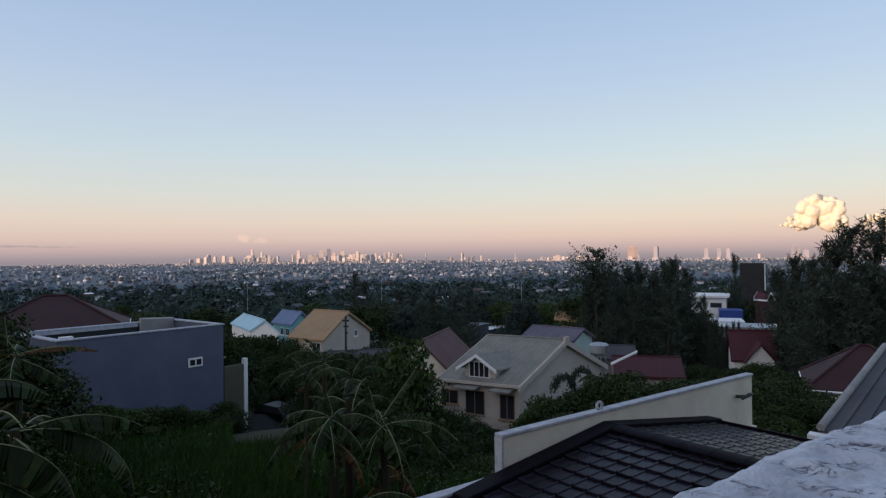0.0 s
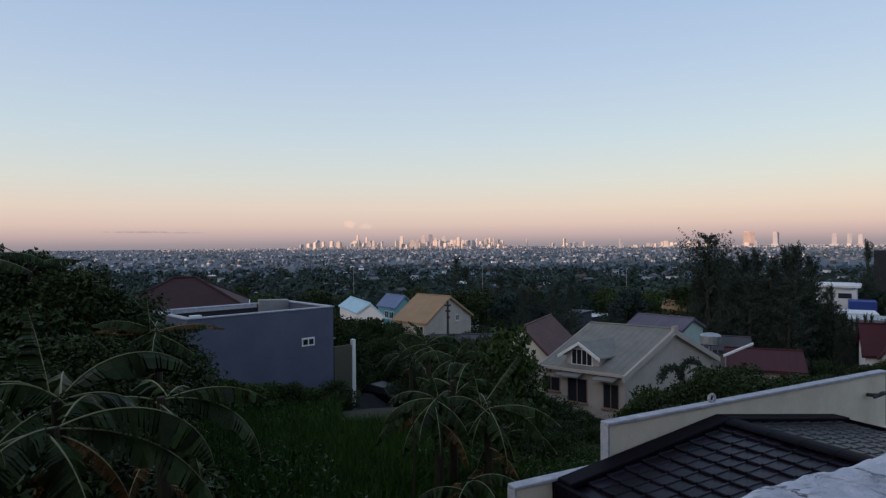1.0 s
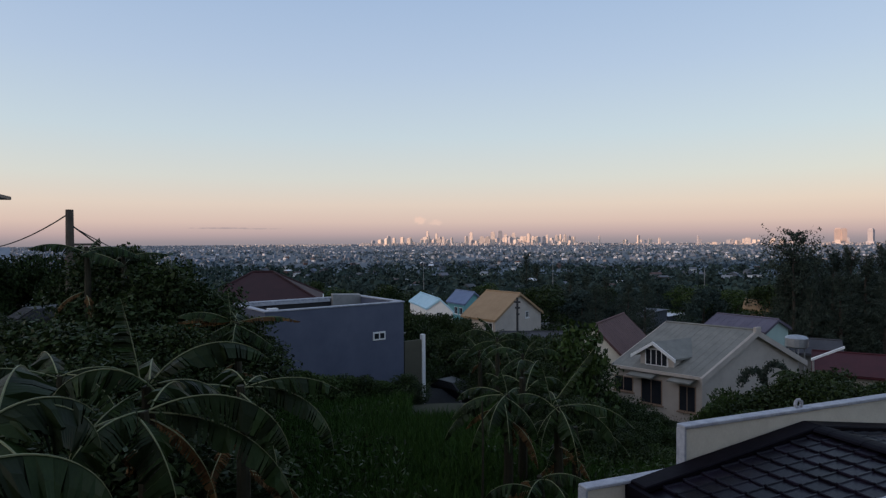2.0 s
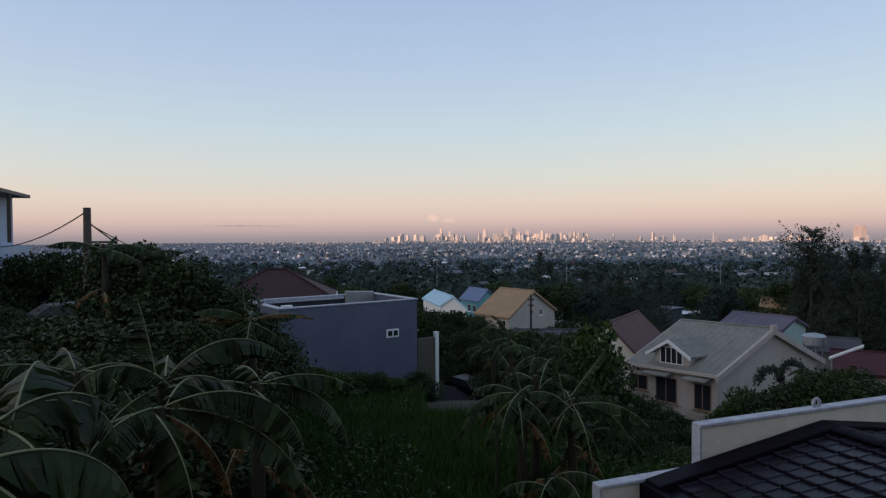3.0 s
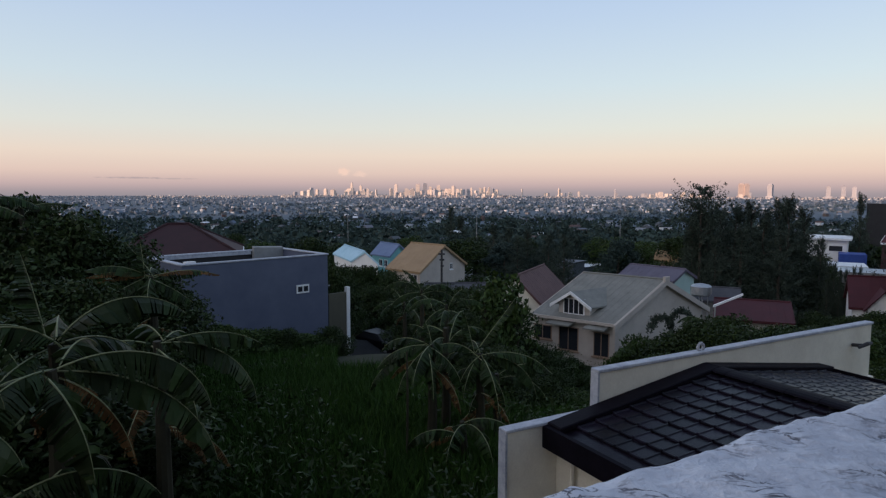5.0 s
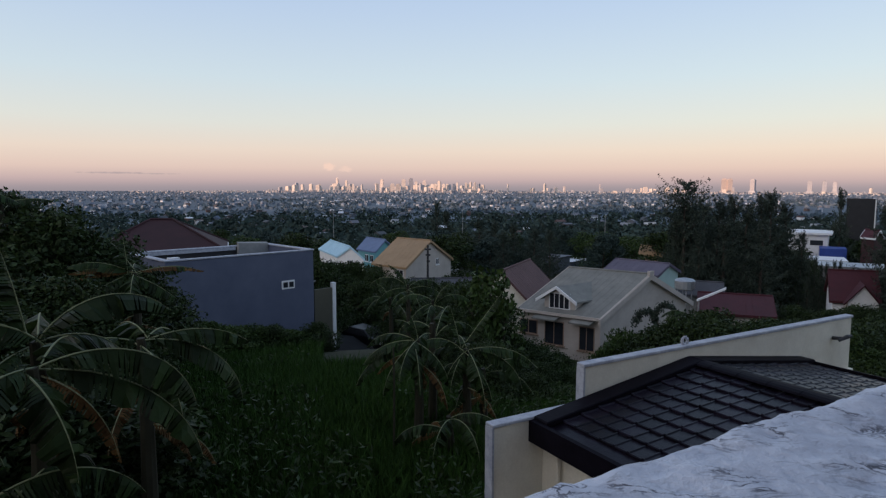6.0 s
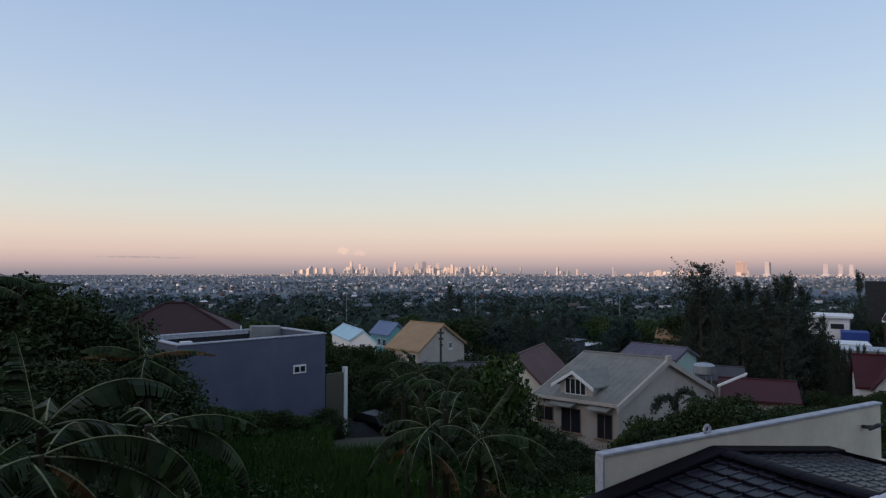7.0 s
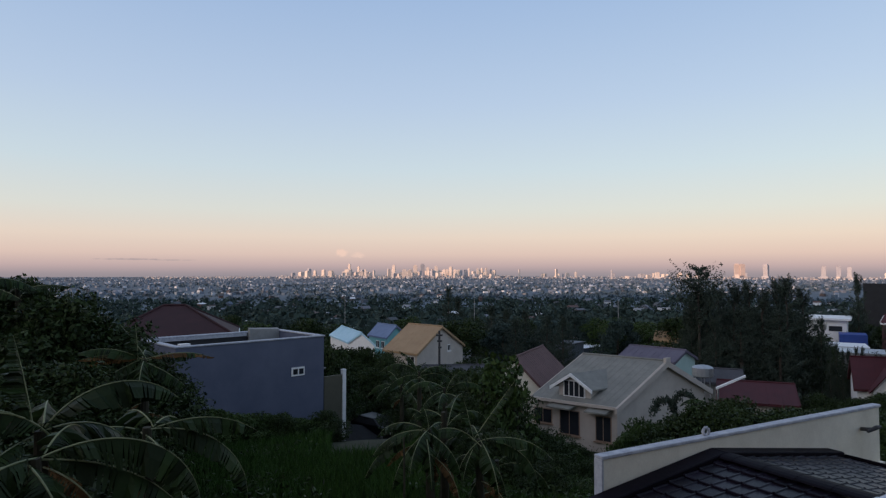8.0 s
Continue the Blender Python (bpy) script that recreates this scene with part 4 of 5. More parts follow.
def make_car(x, y, z, turn):
    car = thing("parked_car", "black parked hatchback on the lane", "car", (x, y, z))
    car.rotation_euler = (0, 0, radians(turn))
    prof_ = [(-2.0, 0.35), (-2.05, 0.7), (-1.9, 0.95), (-0.95, 1.05), (-0.25, 1.48), (1.25, 1.5), (1.95, 1.0), (2.05, 0.6), (2.0, 0.35)]
    bm = bmesh.new()
    sec = []
    for yy, k in ((-0.85, 0.94), (-0.78, 1.0), (0.78, 1.0), (0.85, 0.94)):
        sec.append([bm.verts.new((px_ * (1 if k == 1 else 0.985), yy * (0.86 if pz_ > 1.2 else 1), pz_ * (1 if k == 1 else 0.97))) for px_, pz_ in prof_])
    for a, b in zip(sec, sec[1:]):
        for i in range(len(prof_)):
            bm.faces.new((a[i], a[(i + 1) % len(prof_)], b[(i + 1) % len(prof_)], b[i]))
    bm.faces.new(sec[0]), bm.faces.new(sec[-1][::-1])
    body = part("body", bm, M["car_paint"], car)
    for nm, pts in (("windscreen", [(-0.90, -0.62, 1.09), (-0.90, 0.62, 1.09), (-0.30, 0.56, 1.46), (-0.30, -0.56, 1.46)]),
                    ("rear_window", [(1.85, 0.6, 1.1), (1.85, -0.6, 1.1), (1.32, -0.55, 1.46), (1.32, 0.55, 1.46)])):
        bm = bmesh.new()
        s = -0.02 if pts[0][0] < 0 else 0.02
        hexa(bm, [(a, b, c) for a, b, c in pts] + [(a + s, b, c + 0.02) for a, b, c in pts])
        part(nm, bm, M["black"], car)
    for s in (-1, 1):
        bm = bmesh.new()
        pts = [(-0.75, s * 0.86, 1.06), (1.55, s * 0.86, 1.06), (1.2, s * 0.76, 1.40), (-0.2, s * 0.76, 1.40)]
        hexa(bm, pts + [(a, b + s * 0.015, c) for a, b, c in pts])
        part("side_window", bm, M["black"], car)
        bm = bmesh.new()
        box(bm, (-2.07, s * 0.68 - 0.15, 0.68), (-1.97, s * 0.68 + 0.15, 0.84))
        part("headlight", bevelled(bm, 0.02), M["lamp_clear"], car)
        for wx in (-1.25, 1.3):
            bm = bmesh.new()
            tube(bm, [(wx, s * 0.66, 0.32), (wx, s * 0.70, 0.32), (wx, s * 0.84, 0.32), (wx, s * 0.87, 0.32)], [0.28, 0.32, 0.32, 0.28], 16)
            wheel = part("wheel", bm, M["rubber"], car)
            bm = bmesh.new()
            tube(bm, [(wx, s * 0.86, 0.32), (wx, s * 0.885, 0.32)], [0.2, 0.17], 12)
            part("rim", bm, M["steel"], wheel)
    return car


cx_, cy_ = polar(16.3, 45.0)
make_car(cx_, cy_, -11.7, 150)
for az, d, turn in ((50.6, 33.0, 70), (52.3, 36.0, 75)):
    x, y = polar(az, d)
    tagged(make_car(x, y, ground_z(x, y) - 0.05, turn), "dark parked car on the upper lane by the thicket")
# slim service pole beside the tan-roofed house
x, y = polar(10.75, 60.0)
sp = thing("service_pole", "dark slim pole with small fittings by the house", "pole", (x, y, ground_z(x, y)))
h_ = -5.6 - sp.location.z
bm = bmesh.new()
tube(bm, [(0, 0, -0.3), (0, 0, h_)], [0.13, 0.10], 8)
part("post", bm, M["frame_dark"], sp)
for k, q in enumerate((0.35, 0.9, 1.5)):
    bm = bmesh.new()
    box(bm, (-0.30 + 0.1 * k, -0.12, h_ - q - 0.16), (0.30 - 0.05 * k, 0.12, h_ - q))
    part("fitting", bm, M["frame_dark"], sp)


# ---- plants ----
def leaf_corners(rng, centres, length, width, lift=0.0, hang=None):
    """Small pointed leaves at the centres, turned at random; hang: the way they lean to."""
    n = len(centres)
    d = rng.normal(size=(n, 3))
    if hang is not None:
        d = d * 0.6 + np.asarray(hang)
    d[:, 2] += lift
    d /= np.linalg.norm(d, axis=1, keepdims=True) + 1e-9
    s = np.cross(d, rng.normal(size=(n, 3)))
    s /= np.linalg.norm(s, axis=1, keepdims=True) + 1e-9
    ln = length * rng.uniform(0.6, 1.3, (n, 1))
    wd = width * rng.uniform(0.6, 1.3, (n, 1))
    c = np.asarray(centres)
    return np.stack([c - d * ln / 2, c + s * wd / 2 - d * ln * 0.08, c + d * ln / 2, c - s * wd / 2 - d * ln * 0.08], axis=1)


def clumps(rng, middles, radius, count):
    """Points gathered near the outside of balls round the middles."""
    out = []
    for m, r in zip(middles, radius):
        v = rng.normal(size=(count, 3))
        v /= np.linalg.norm(v, axis=1, keepdims=True)
        out.append(np.asarray(m) + v * r * rng.uniform(0.35, 1.1, (count, 1)) ** 0.6 * np.array([1, 1, 0.75]))
    return np.concatenate(out)


def make_bush(name, label, seed, h, r, n_clump, per, leaf, mat, category="tree", wide_top=True):
    """A broad-leaved tree or tall shrub: short trunk, limbs, clumps of leaves."""
    rng = np.random.default_rng(seed)
    top = thing(name, label, category)
    mids, rad = [], []
    for k in range(n_clump):
        a, q = rng.uniform(0, 2 * math.pi), rng.uniform(0.1, 1.0) ** 0.6
        z = h * rng.uniform(0.18, 0.93)
        w = r * (math.sin(math.pi * min(1, 0.2 + 0.78 * z / h)) ** 0.7) * q
        mids.append((w * math.cos(a), w * math.sin(a), z))
        rad.append(r * rng.uniform(0.20, 0.42))
    bm = bmesh.new()
    tube(bm, [(0, 0, -0.4), (0.05 * r, 0, h * 0.25), (0.02 * r, 0.06 * r, h * 0.5), (0, 0, h * 0.8)], [0.045 * r + 0.04, 0.04 * r + 0.03, 0.03 * r, 0.01 * r], 7)
    trunk = part("trunk", bm, M["bark"], top)
    for m in mids[:9]:
        bm = bmesh.new()
        z0 = m[2] * 0.55
        tube(bm, [(0, 0, z0 * 0.8), (m[0] * 0.5, m[1] * 0.5, z0 + 0.12 * h), m], [0.022 * r, 0.015 * r, 0.006 * r], 5)
        part("limb", bm, M["bark"], trunk)
    pts = clumps(rng, mids, rad, per)
    pts[:, 2] = np.maximum(pts[:, 2], 0.02)
    quads("crown", leaf_corners(rng, pts, leaf, leaf * 0.5), mat, top)
    return top


def make_pine(name, label, seed, h, r, n_branch, per, airy=False):
    """A casuarina: straight trunk, upswept branches, drooping needle sprays."""
    rng = np.random.default_rng(seed)
    top = thing(name, label, "tree")
    bm = bmesh.new()
    tube(bm, [(0, 0, -0.5), (0.1, 0, h * 0.4), (0, 0.1, h * 0.75), (0.05, 0, h)], [0.24, 0.17, 0.09, 0.02], 8)
    trunk = part("trunk", bm, M["bark"], top)
    cent = []
    for k in range(n_branch):
        f = rng.uniform(0.56 if airy else 0.08, 1.0)
        a = rng.uniform(0, 2 * math.pi)
        ln = r * (1.06 - f) ** 0.75 * rng.uniform(0.6, 1.25) if not airy else r * rng.uniform(0.35, 1.0) * math.sin(math.pi * min(0.95, 0.28 + 1.55 * (f - 0.56))) ** 0.6
        up = rng.uniform(0.25, 1.0)
        if f > 0.8 and not airy:             # upright leading shoots
            ln, up = max(ln, 0.7) * 0.8, up + 1.3
        p0 = np.array([0, 0, f * h * 0.97])
        tip = p0 + ln * np.array([math.cos(a), math.sin(a), up])
        if k < 26:
            bm = bmesh.new()
            tube(bm, [p0, p0 * 0.5 + tip * 0.5 + np.array([0, 0, -0.05 * ln]), tip], [0.05, 0.03, 0.012], 5)
            part("branch", bm, M["bark"], trunk)
        per_k = per if airy else int(per * (1.35 - 0.95 * f))
        t = rng.uniform(0.25, 1.08, (per_k, 1))
        cent.append(p0 + (tip - p0) * t + rng.normal(size=(per_k, 3)) * np.array([0.20, 0.20, 0.20]) * (0.35 + 0.12 * ln))
    quads("crown", leaf_corners(rng, np.concatenate(cent), 0.34 if airy else 0.55, 0.15 if airy else 0.075, hang=(0, 0, 0.5)), M["pine"], top)
    return top


def place(proto, az, d, z_top, h, turn=0.0, wide=1.0, sink=0.15, most=9.0):
    """Stand a copy of a plant of height h on the ground, so tall that its top comes to z_top."""
    x, y = polar(az, d)
    zg = ground_z(x, y) - sink
    h = 5.2 if proto in GREENS else 3.5 if proto in LIGHTS else h
    s = max(0.3, (z_top - zg) / h)
    ob = copy_thing(proto, pose(x, y, zg, 0, 0, turn))
    if proto in GREENS + LIGHTS:
        most = 0.95
    ob.scale = (min(s * wide, most), min(s * wide, most), s)
    return ob


rs = random.Random(11)


def drop_proto(ob):
    for o in list(ob.children_recursive) + [ob]:
        bpy.data.objects.remove(o)


GREENS = [make_bush("leafy_tree", "dense dark green leafy tree on the slope", 20 + k, 5.0, 2.5, 44, 330, 0.20, M["bush"]) for k in range(3)]
LIGHTS = [make_bush("leafy_shrub", "broad-leaved green shrub on the slope", 40 + k, 3.0, 1.8, 30, 300, 0.17, M["bush_light"], "shrub") for k in range(2)]
PINES = [make_pine("casuarina_tree", "dark feathery casuarina tree", 60 + k, 13.0, 3.5, 190, 44) for k in range(3)]
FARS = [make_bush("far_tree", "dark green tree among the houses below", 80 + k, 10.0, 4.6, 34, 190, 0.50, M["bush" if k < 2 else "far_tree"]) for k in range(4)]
BRIGHT = make_bush("spreading_tree", "spreading fresh green tree below the houses", 91, 10.0, 5.4, 34, 190, 0.5, M["bush_light"])
BROAD = make_bush("broad_leaved_tree", "open tree with large pale-edged leaves before the cream house", 97, 5.0, 1.8, 26, 34, 0.36, M["bush_light"])

# thicket on the left-hand slope
for az, d, zt in [(55, 44, -1.0), (52.5, 43, -0.7), (50, 42, -0.7), (47.6, 41, -0.4), (44.8, 21, -0.05), (44.5, 21, -0.15), (42.5, 19, -0.5), (40.6, 20, -1.0), (38.4, 22, -1.5), (36.8, 20, -2.3),
                  (50, 14, -2.7), (44.8, 14, -2.0), (42, 14.5, -1.8), (38.5, 15, -2.6), (54, 11, -2.4), (48, 11, -2.5), (43, 11, -2.6), (35.5, 24, -3.0), (36.0, 16, -3.6), (57, 44, -0.8), (60, 43, -0.8)]:
    place(rs.choice(GREENS), az, d, zt, 5.15, rs.uniform(0, 360), rs.uniform(0.95, 1.25))
# hedge at the foot of the slate-blue house
for k in range(16):
    az = 34.5 - k * 0.88
    place(rs.choice(LIGHTS + GREENS[:1]), az, 29.6 - 0.20 * (az - 21.0) + rs.uniform(-0.6, 0.3), -5.25 - k * 0.085 + rs.uniform(-0.25, 0.2), 3.4, rs.uniform(0, 360), 1.5)
# trees between the houses
for az, d, zt in [(21.2, 42, -4.7), (20.4, 48, -5.6), (22.4, 44, -4.4), (15.2, 56, -8.6), (15.8, 60, -8.6), (13.8, 58, -8.3), (12.0, 58, -8.4), (10.4, 58, -8.4), (8.9, 60, -8.6), (19.6, 64, -8.9), (12.2, 48, -7.5), (9.8, 47, -7.3), (14.4, 49, -7.7), (18.6, 60, -8.3), (17.0, 62, -8.9), (7.2, 52, -7.6), (13.0, 50, -7.6), (17.3, 56, -8.6), (11.0, 46, -7.0), (9.0, 44, -6.6), (12.2, 40, -6.9), (7.4, 42, -6.4),
                  (6.2, 31, -5.0), (6.8, 31, -5.9), (2.2, 31, -7.4), (8.8, 27, -5.3), (11.2, 29, -5.7), (3.6, 24, -6.2), (0.4, 28, -7.9), (11.5, 33, -7.0), (5.5, 21, -5.2), (1.2, 21, -6.4), (9.5, 20, -5.2), (11.0, 25, -6.0)]:
    place(rs.choice(GREENS), az, d, zt, 5.15, rs.uniform(0, 360), rs.uniform(0.95, 1.3))
for az, d, zt in [(1.5, 37, -8.4), (0.0, 38, -8.7), (-1.6, 38, -9.2), (-3.2, 37, -9.4), (2.8, 35, -7.6), (-0.8, 33, -8.0), (-2.6, 30, -7.9), (-1.5, 24, -6.5), (-3.6, 22, -6.4),
                  (-5.6, 36, -7.4), (-7.2, 37, -6.9), (-8.6, 37, -7.0), (-10.0, 36, -6.6), (-11.4, 37, -6.9), (-6.4, 31, -7.1), (-8.4, 30, -6.7)]:
    place(rs.choice(LIGHTS + GREENS[:1]), az, d, zt - 0.9, 3.5, rs.uniform(0, 360), rs.uniform(1.0, 1.3))
for k in range(26):
    az = -12.0 - k * 0.65
    place(rs.choice(LIGHTS + GREENS[1:]), az, 33 + rs.uniform(-2, 2.5), (-6.15 if az > -24 else -6.8) + rs.uniform(-0.5, 0.1), 3.3, rs.uniform(0, 360), 1.3)
for az, d, zt in [(-24.6, 57, -9.0), (-23.2, 58, -9.7), (-26.0, 58, -9.2), (-25.6, 36, -6.4), (-27.0, 37, -6.6), (-28.2, 36, -6.9), (-26.2, 42, -7.0), (-21.2, 82, -8.2), (-20.4, 84, -7.4), (-27.6, 44, -7.6), (-24.6, 48, -8.4), (-29.0, 38, -7.2), (-33, 34, -6.6), (-24.0, 60, -9.7), (-20.4, 62, -10.2), (-31, 56, -7.2)]:
    place(rs.choice(GREENS), az, d, zt, 5.15, rs.uniform(0, 360), 1.2)
# casuarinas
for az, d, zt, w in [(-12.3, 78, -2.4, 1.0), (-11.2, 77, -3.0, 0.8), (-11.8, 77, -2.2, 0.8), (-13.3, 84, -2.2, 1.1), (-14.5, 80, -1.7, 1.25), (-15.6, 86, -1.5, 1.2), (-16.6, 78, -2.2, 1.2), (-17.6, 82, -1.2, 0.9), (-18.3, 80, -0.8, 1.0),
                     (-19.4, 84, -2.2, 1.1), (-15.0, 74, -4.0, 1.2), (-17.8, 74, -4.2, 1.2), (-13.0, 74, -5.0, 1.1), (-20.6, 80, -5.2, 0.7),
                     (-26.2, 72, -1.8, 1.0), (-27.4, 70, -0.5, 0.9), (-28.6, 68, -0.8, 1.1), (-30.0, 64, 1.0, 1.1), (-31.2, 62, 2.0, 1.2), (-32.6, 66, 1.7, 1.2), (-33.8, 62, 2.7, 1.3), (-35.4, 66, 2.6, 1.2),
                     (-29.2, 60, -3.4, 1.3), (-31.6, 58, -2.8, 1.3), (-34, 58, -2.4, 1.3), (-27.6, 76, -3.4, 1.2), (-23.1, 112, -0.7, 0.6),
                     (9.9, 150, -4.1, 0.7), (9.0, 140, -6.0, 1.1), (6.0, 120, -6.4, 1.2), (4.6, 118, -6.9, 1.2), (2.9, 112, -6.9, 1.3), (1.0, 106, -7.2, 1.2), (-0.4, 100, -7.0, 1.2), (3.8, 104, -7.8, 1.2)]:
    p = place(rs.choice(PINES), az, d, zt, 13.2, rs.uniform(0, 360), w)
airy = make_pine("tall_airy_tree", "tall sparse tree with an open feathery crown", 71, 16.0, 4.3, 170, 28, airy=True)
place(airy, -11.75, 76, 1.35, 16.9, 0)
drop_proto(airy)
for az, d in [(-21.2, 74), (-21.6, 74.5), (-22.0, 74), (-22.4, 75), (-22.9, 74.5), (-23.3, 75)]:
    c = place(PINES[1], az, d, -7.2 + rs.uniform(-0.8, 0.3), 13.2, rs.uniform(0, 360), 0.42)
    tagged(c, "narrow dark cypress in a close row", "tree")
# belt of trees behind the houses
k = 0
az = 56.0
while az > -38:
    d = rs.uniform(96, 165)
    el = rs.uniform(-5.4, -3.7) - (0.9 if 10.5 < az < 22 else 0)
    place(rs.choice(FARS), az, d, d * math.tan(radians(el)), 9.8, rs.uniform(0, 360), rs.uniform(0.9, 1.35))
    az -= rs.uniform(0.6, 1.5)
for az, d, el in [(-5.6, 128, -4.3), (-7.3, 120, -4.6), (-3.6, 150, -4.3), (13.6, 150, -4.3), (27.0, 120, -4.6), (18.6, 112, -5.4)]:
    place(BRIGHT, az, d, d * math.tan(radians(el)), 9.8, rs.uniform(0, 360), 1.2)
for az, d, zt, w in [(5.0, 29.5, -3.75, 0.8), (4.0, 29.0, -5.0, 0.7), (6.2, 28.5, -4.6, 0.8)]:
    place(BROAD, az, d, zt, 5.0, rs.uniform(0, 360), w, most=2.0)
# low growth under and behind the banana plants, up to the lane
for k in range(46):
    az, d = rs.uniform(43, 63), rs.uniform(9, 27)
    x, y = polar(az, d)
    place(rs.choice(GREENS), az, d, ground_z(x, y) + rs.uniform(0.9, 1.7) + (1.0 if d < 15 else 0), 5.15, rs.uniform(0, 360), 1.5)
# screen of bushes below the blue-roofed houses and the tan house
for az, d, zt in [(20.6, 63, -7.9), (19.4, 62, -7.6), (18.2, 63, -7.7), (17.0, 62, -7.6), (16.0, 61, -7.7), (15.0, 58, -7.9), (13.9, 52, -9.6), (12.8, 52, -9.6), (11.7, 52, -9.6), (10.6, 52, -9.6), (9.5, 52, -9.6), (21.4, 60, -6.2)]:
    place(rs.choice(GREENS), az, d, zt + 0.2, 5.15, rs.uniform(0, 360), 1.3)
for ob in GREENS + LIGHTS + PINES + FARS + [BRIGHT, BROAD]:
    drop_proto(ob)


def arching_shrub(az, d, label, shoots, seed):
    """Dark drooping shoots, thick with short leaves, over a leafy foot."""
    rng = np.random.default_rng(seed)
    x, y = polar(az, d)
    top = thing("arching_shrub", label, "shrub", (x, y, ground_z(x, y)))
    side = np.array([math.cos(radians(az)), math.sin(radians(az)), 0.0])
    for a0, z0, reach, rise in shoots:
        z0 -= top.location.z
        pts = [side * (a0 + reach * (1 - math.cos(t)) / 2) + np.array([0, 0.1 * math.sin(2 * t), z0 + rise * math.sin(t)]) for t in [math.pi * 0.98 * k / 12 for k in range(13)]]
        bm = bmesh.new()
        tube(bm, [side * a0 * 0.5 + np.array([0, 0, -0.2]), side * a0 + np.array([0, 0, z0 * 0.5])] + pts, [0.06, 0.05] + [0.045 - 0.0022 * k for k in range(13)], 6)
        stem = part("shoot", bm, M["bark"], top)
        c = np.concatenate([p + rng.normal(size=(60, 3)) * (0.085 + 0.05 * k / 12) for k, p in enumerate(pts)])
        quads("leaves", leaf_corners(rng, c, 0.20, 0.09, hang=(0, 0, -0.6)), M["pine"], stem)
    return top


arching_shrub(-9.0, 40.5, "dark shrub with drooping arched shoots before the cream gable", [(0.55, -8.55, -1.25, 0.80), (1.75, -8.3, -1.35, 1.05)], 5)

# ---- banana plants ----
def banana_leaf(top, base, az, el, length, droop, width, rng, mat, torn=0.5, rib=True):
    """One arching leaf: pale midrib and a blade of strips, split where it is torn."""
    n = 34
    p = np.array(base, float)
    pts, dirs = [p.copy()], []
    for i in range(n):
        e = radians(el - droop * (i / n) ** 1.25)
        d = np.array([-math.sin(radians(az)) * math.cos(e), math.cos(radians(az)) * math.cos(e), math.sin(e)])
        dirs.append(d)
        p = p + d * length / n
        pts.append(p.copy())
    dirs.append(dirs[-1])
    side = np.array([math.cos(radians(az)), math.sin(radians(az)), 0.0])
    verts, faces = [], []
    for s in (-1, 1):
        prev, fold = None, 0.0
        for i in range(n + 1):
            t = i / n
            w = width * max(0.0, math.sin(math.pi * min(1, max(0, (t - 0.10) / 0.90)) ** 0.75)) ** 0.6
            if i % 3 == 0:
                fold = rng.uniform(-0.3, 0.9) * torn
            dn = 0.50 + 0.40 * t + fold
            up = np.cross(side, dirs[i])
            off = side * s * math.cos(dn) - up * math.sin(dn) * np.sign(up[2] if abs(up[2]) > 1e-6 else 1)
            edge = pts[i] + off * w + dirs[i] * w * 0.25
            mid_ = pts[i] + off * w * 0.5 + dirs[i] * w * 0.1 + up * 0.02
            cut = prev is None or (rng.random() < torn * 0.8)
            base_i = len(verts)
            verts += [pts[i] - np.array([0, 0, 0.006]), mid_, edge]
            if prev is not None:
                a = prev
                if cut:                      # a tear: the strip ends early at its edge
                    verts += [pts[i] - np.array([0, 0, 0.006]), mid_ - dirs[i] * 0.012, edge - dirs[i] * length / n * 0.45]
                    b = base_i + 3
                else:
                    b = base_i
                faces += [(a, b, b + 1, a + 1), (a + 1, b + 1, b + 2, a + 2)]
            prev = base_i
    lf = soup("leaf", verts, faces, mat, top)
    if rib:
        bm = bmesh.new()
        q = pts[::2]
        tube(bm, q, [0.011 * (1 - 0.85 * i / (len(q) - 1)) for i in range(len(q))], 5)
        part("midrib", bm, M["midrib"], lf)
    return lf


def banana_plant(az, d, crown, leaves, label, seed, dry=2, torn=0.6, stray=1.0):
    """crown: the height at which the leaves part from the stem."""
    rng = np.random.default_rng(seed)
    x, y = polar(az, d)
    z = ground_z(x, y)
    height = crown - z
    top = thing("banana_plant", label, "plant", (x, y, z), "banana plants")
    bm = bmesh.new()
    tube(bm, [(0, 0, -0.3), (0.03, 0, height * 0.4), (0.0, 0.05, height * 0.8), (0, 0, height)], [0.13, 0.10, 0.08, 0.05], 9)
    part("stem", bm, M["stem"], top)
    for la, le, ll, ld, lw in leaves:
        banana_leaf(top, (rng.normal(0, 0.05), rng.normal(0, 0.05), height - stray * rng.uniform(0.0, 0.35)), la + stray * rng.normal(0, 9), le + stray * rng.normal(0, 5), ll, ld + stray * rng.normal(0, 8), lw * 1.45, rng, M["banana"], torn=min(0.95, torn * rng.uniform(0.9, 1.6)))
    for k in range(dry):
        banana_leaf(top, (0, 0, height * rng.uniform(0.6, 0.9)), rng.uniform(0, 360), rng.uniform(-20, 10), rng.uniform(0.9, 1.4), 75, 0.13, rng, M["dry"], torn=0.9)
    return top


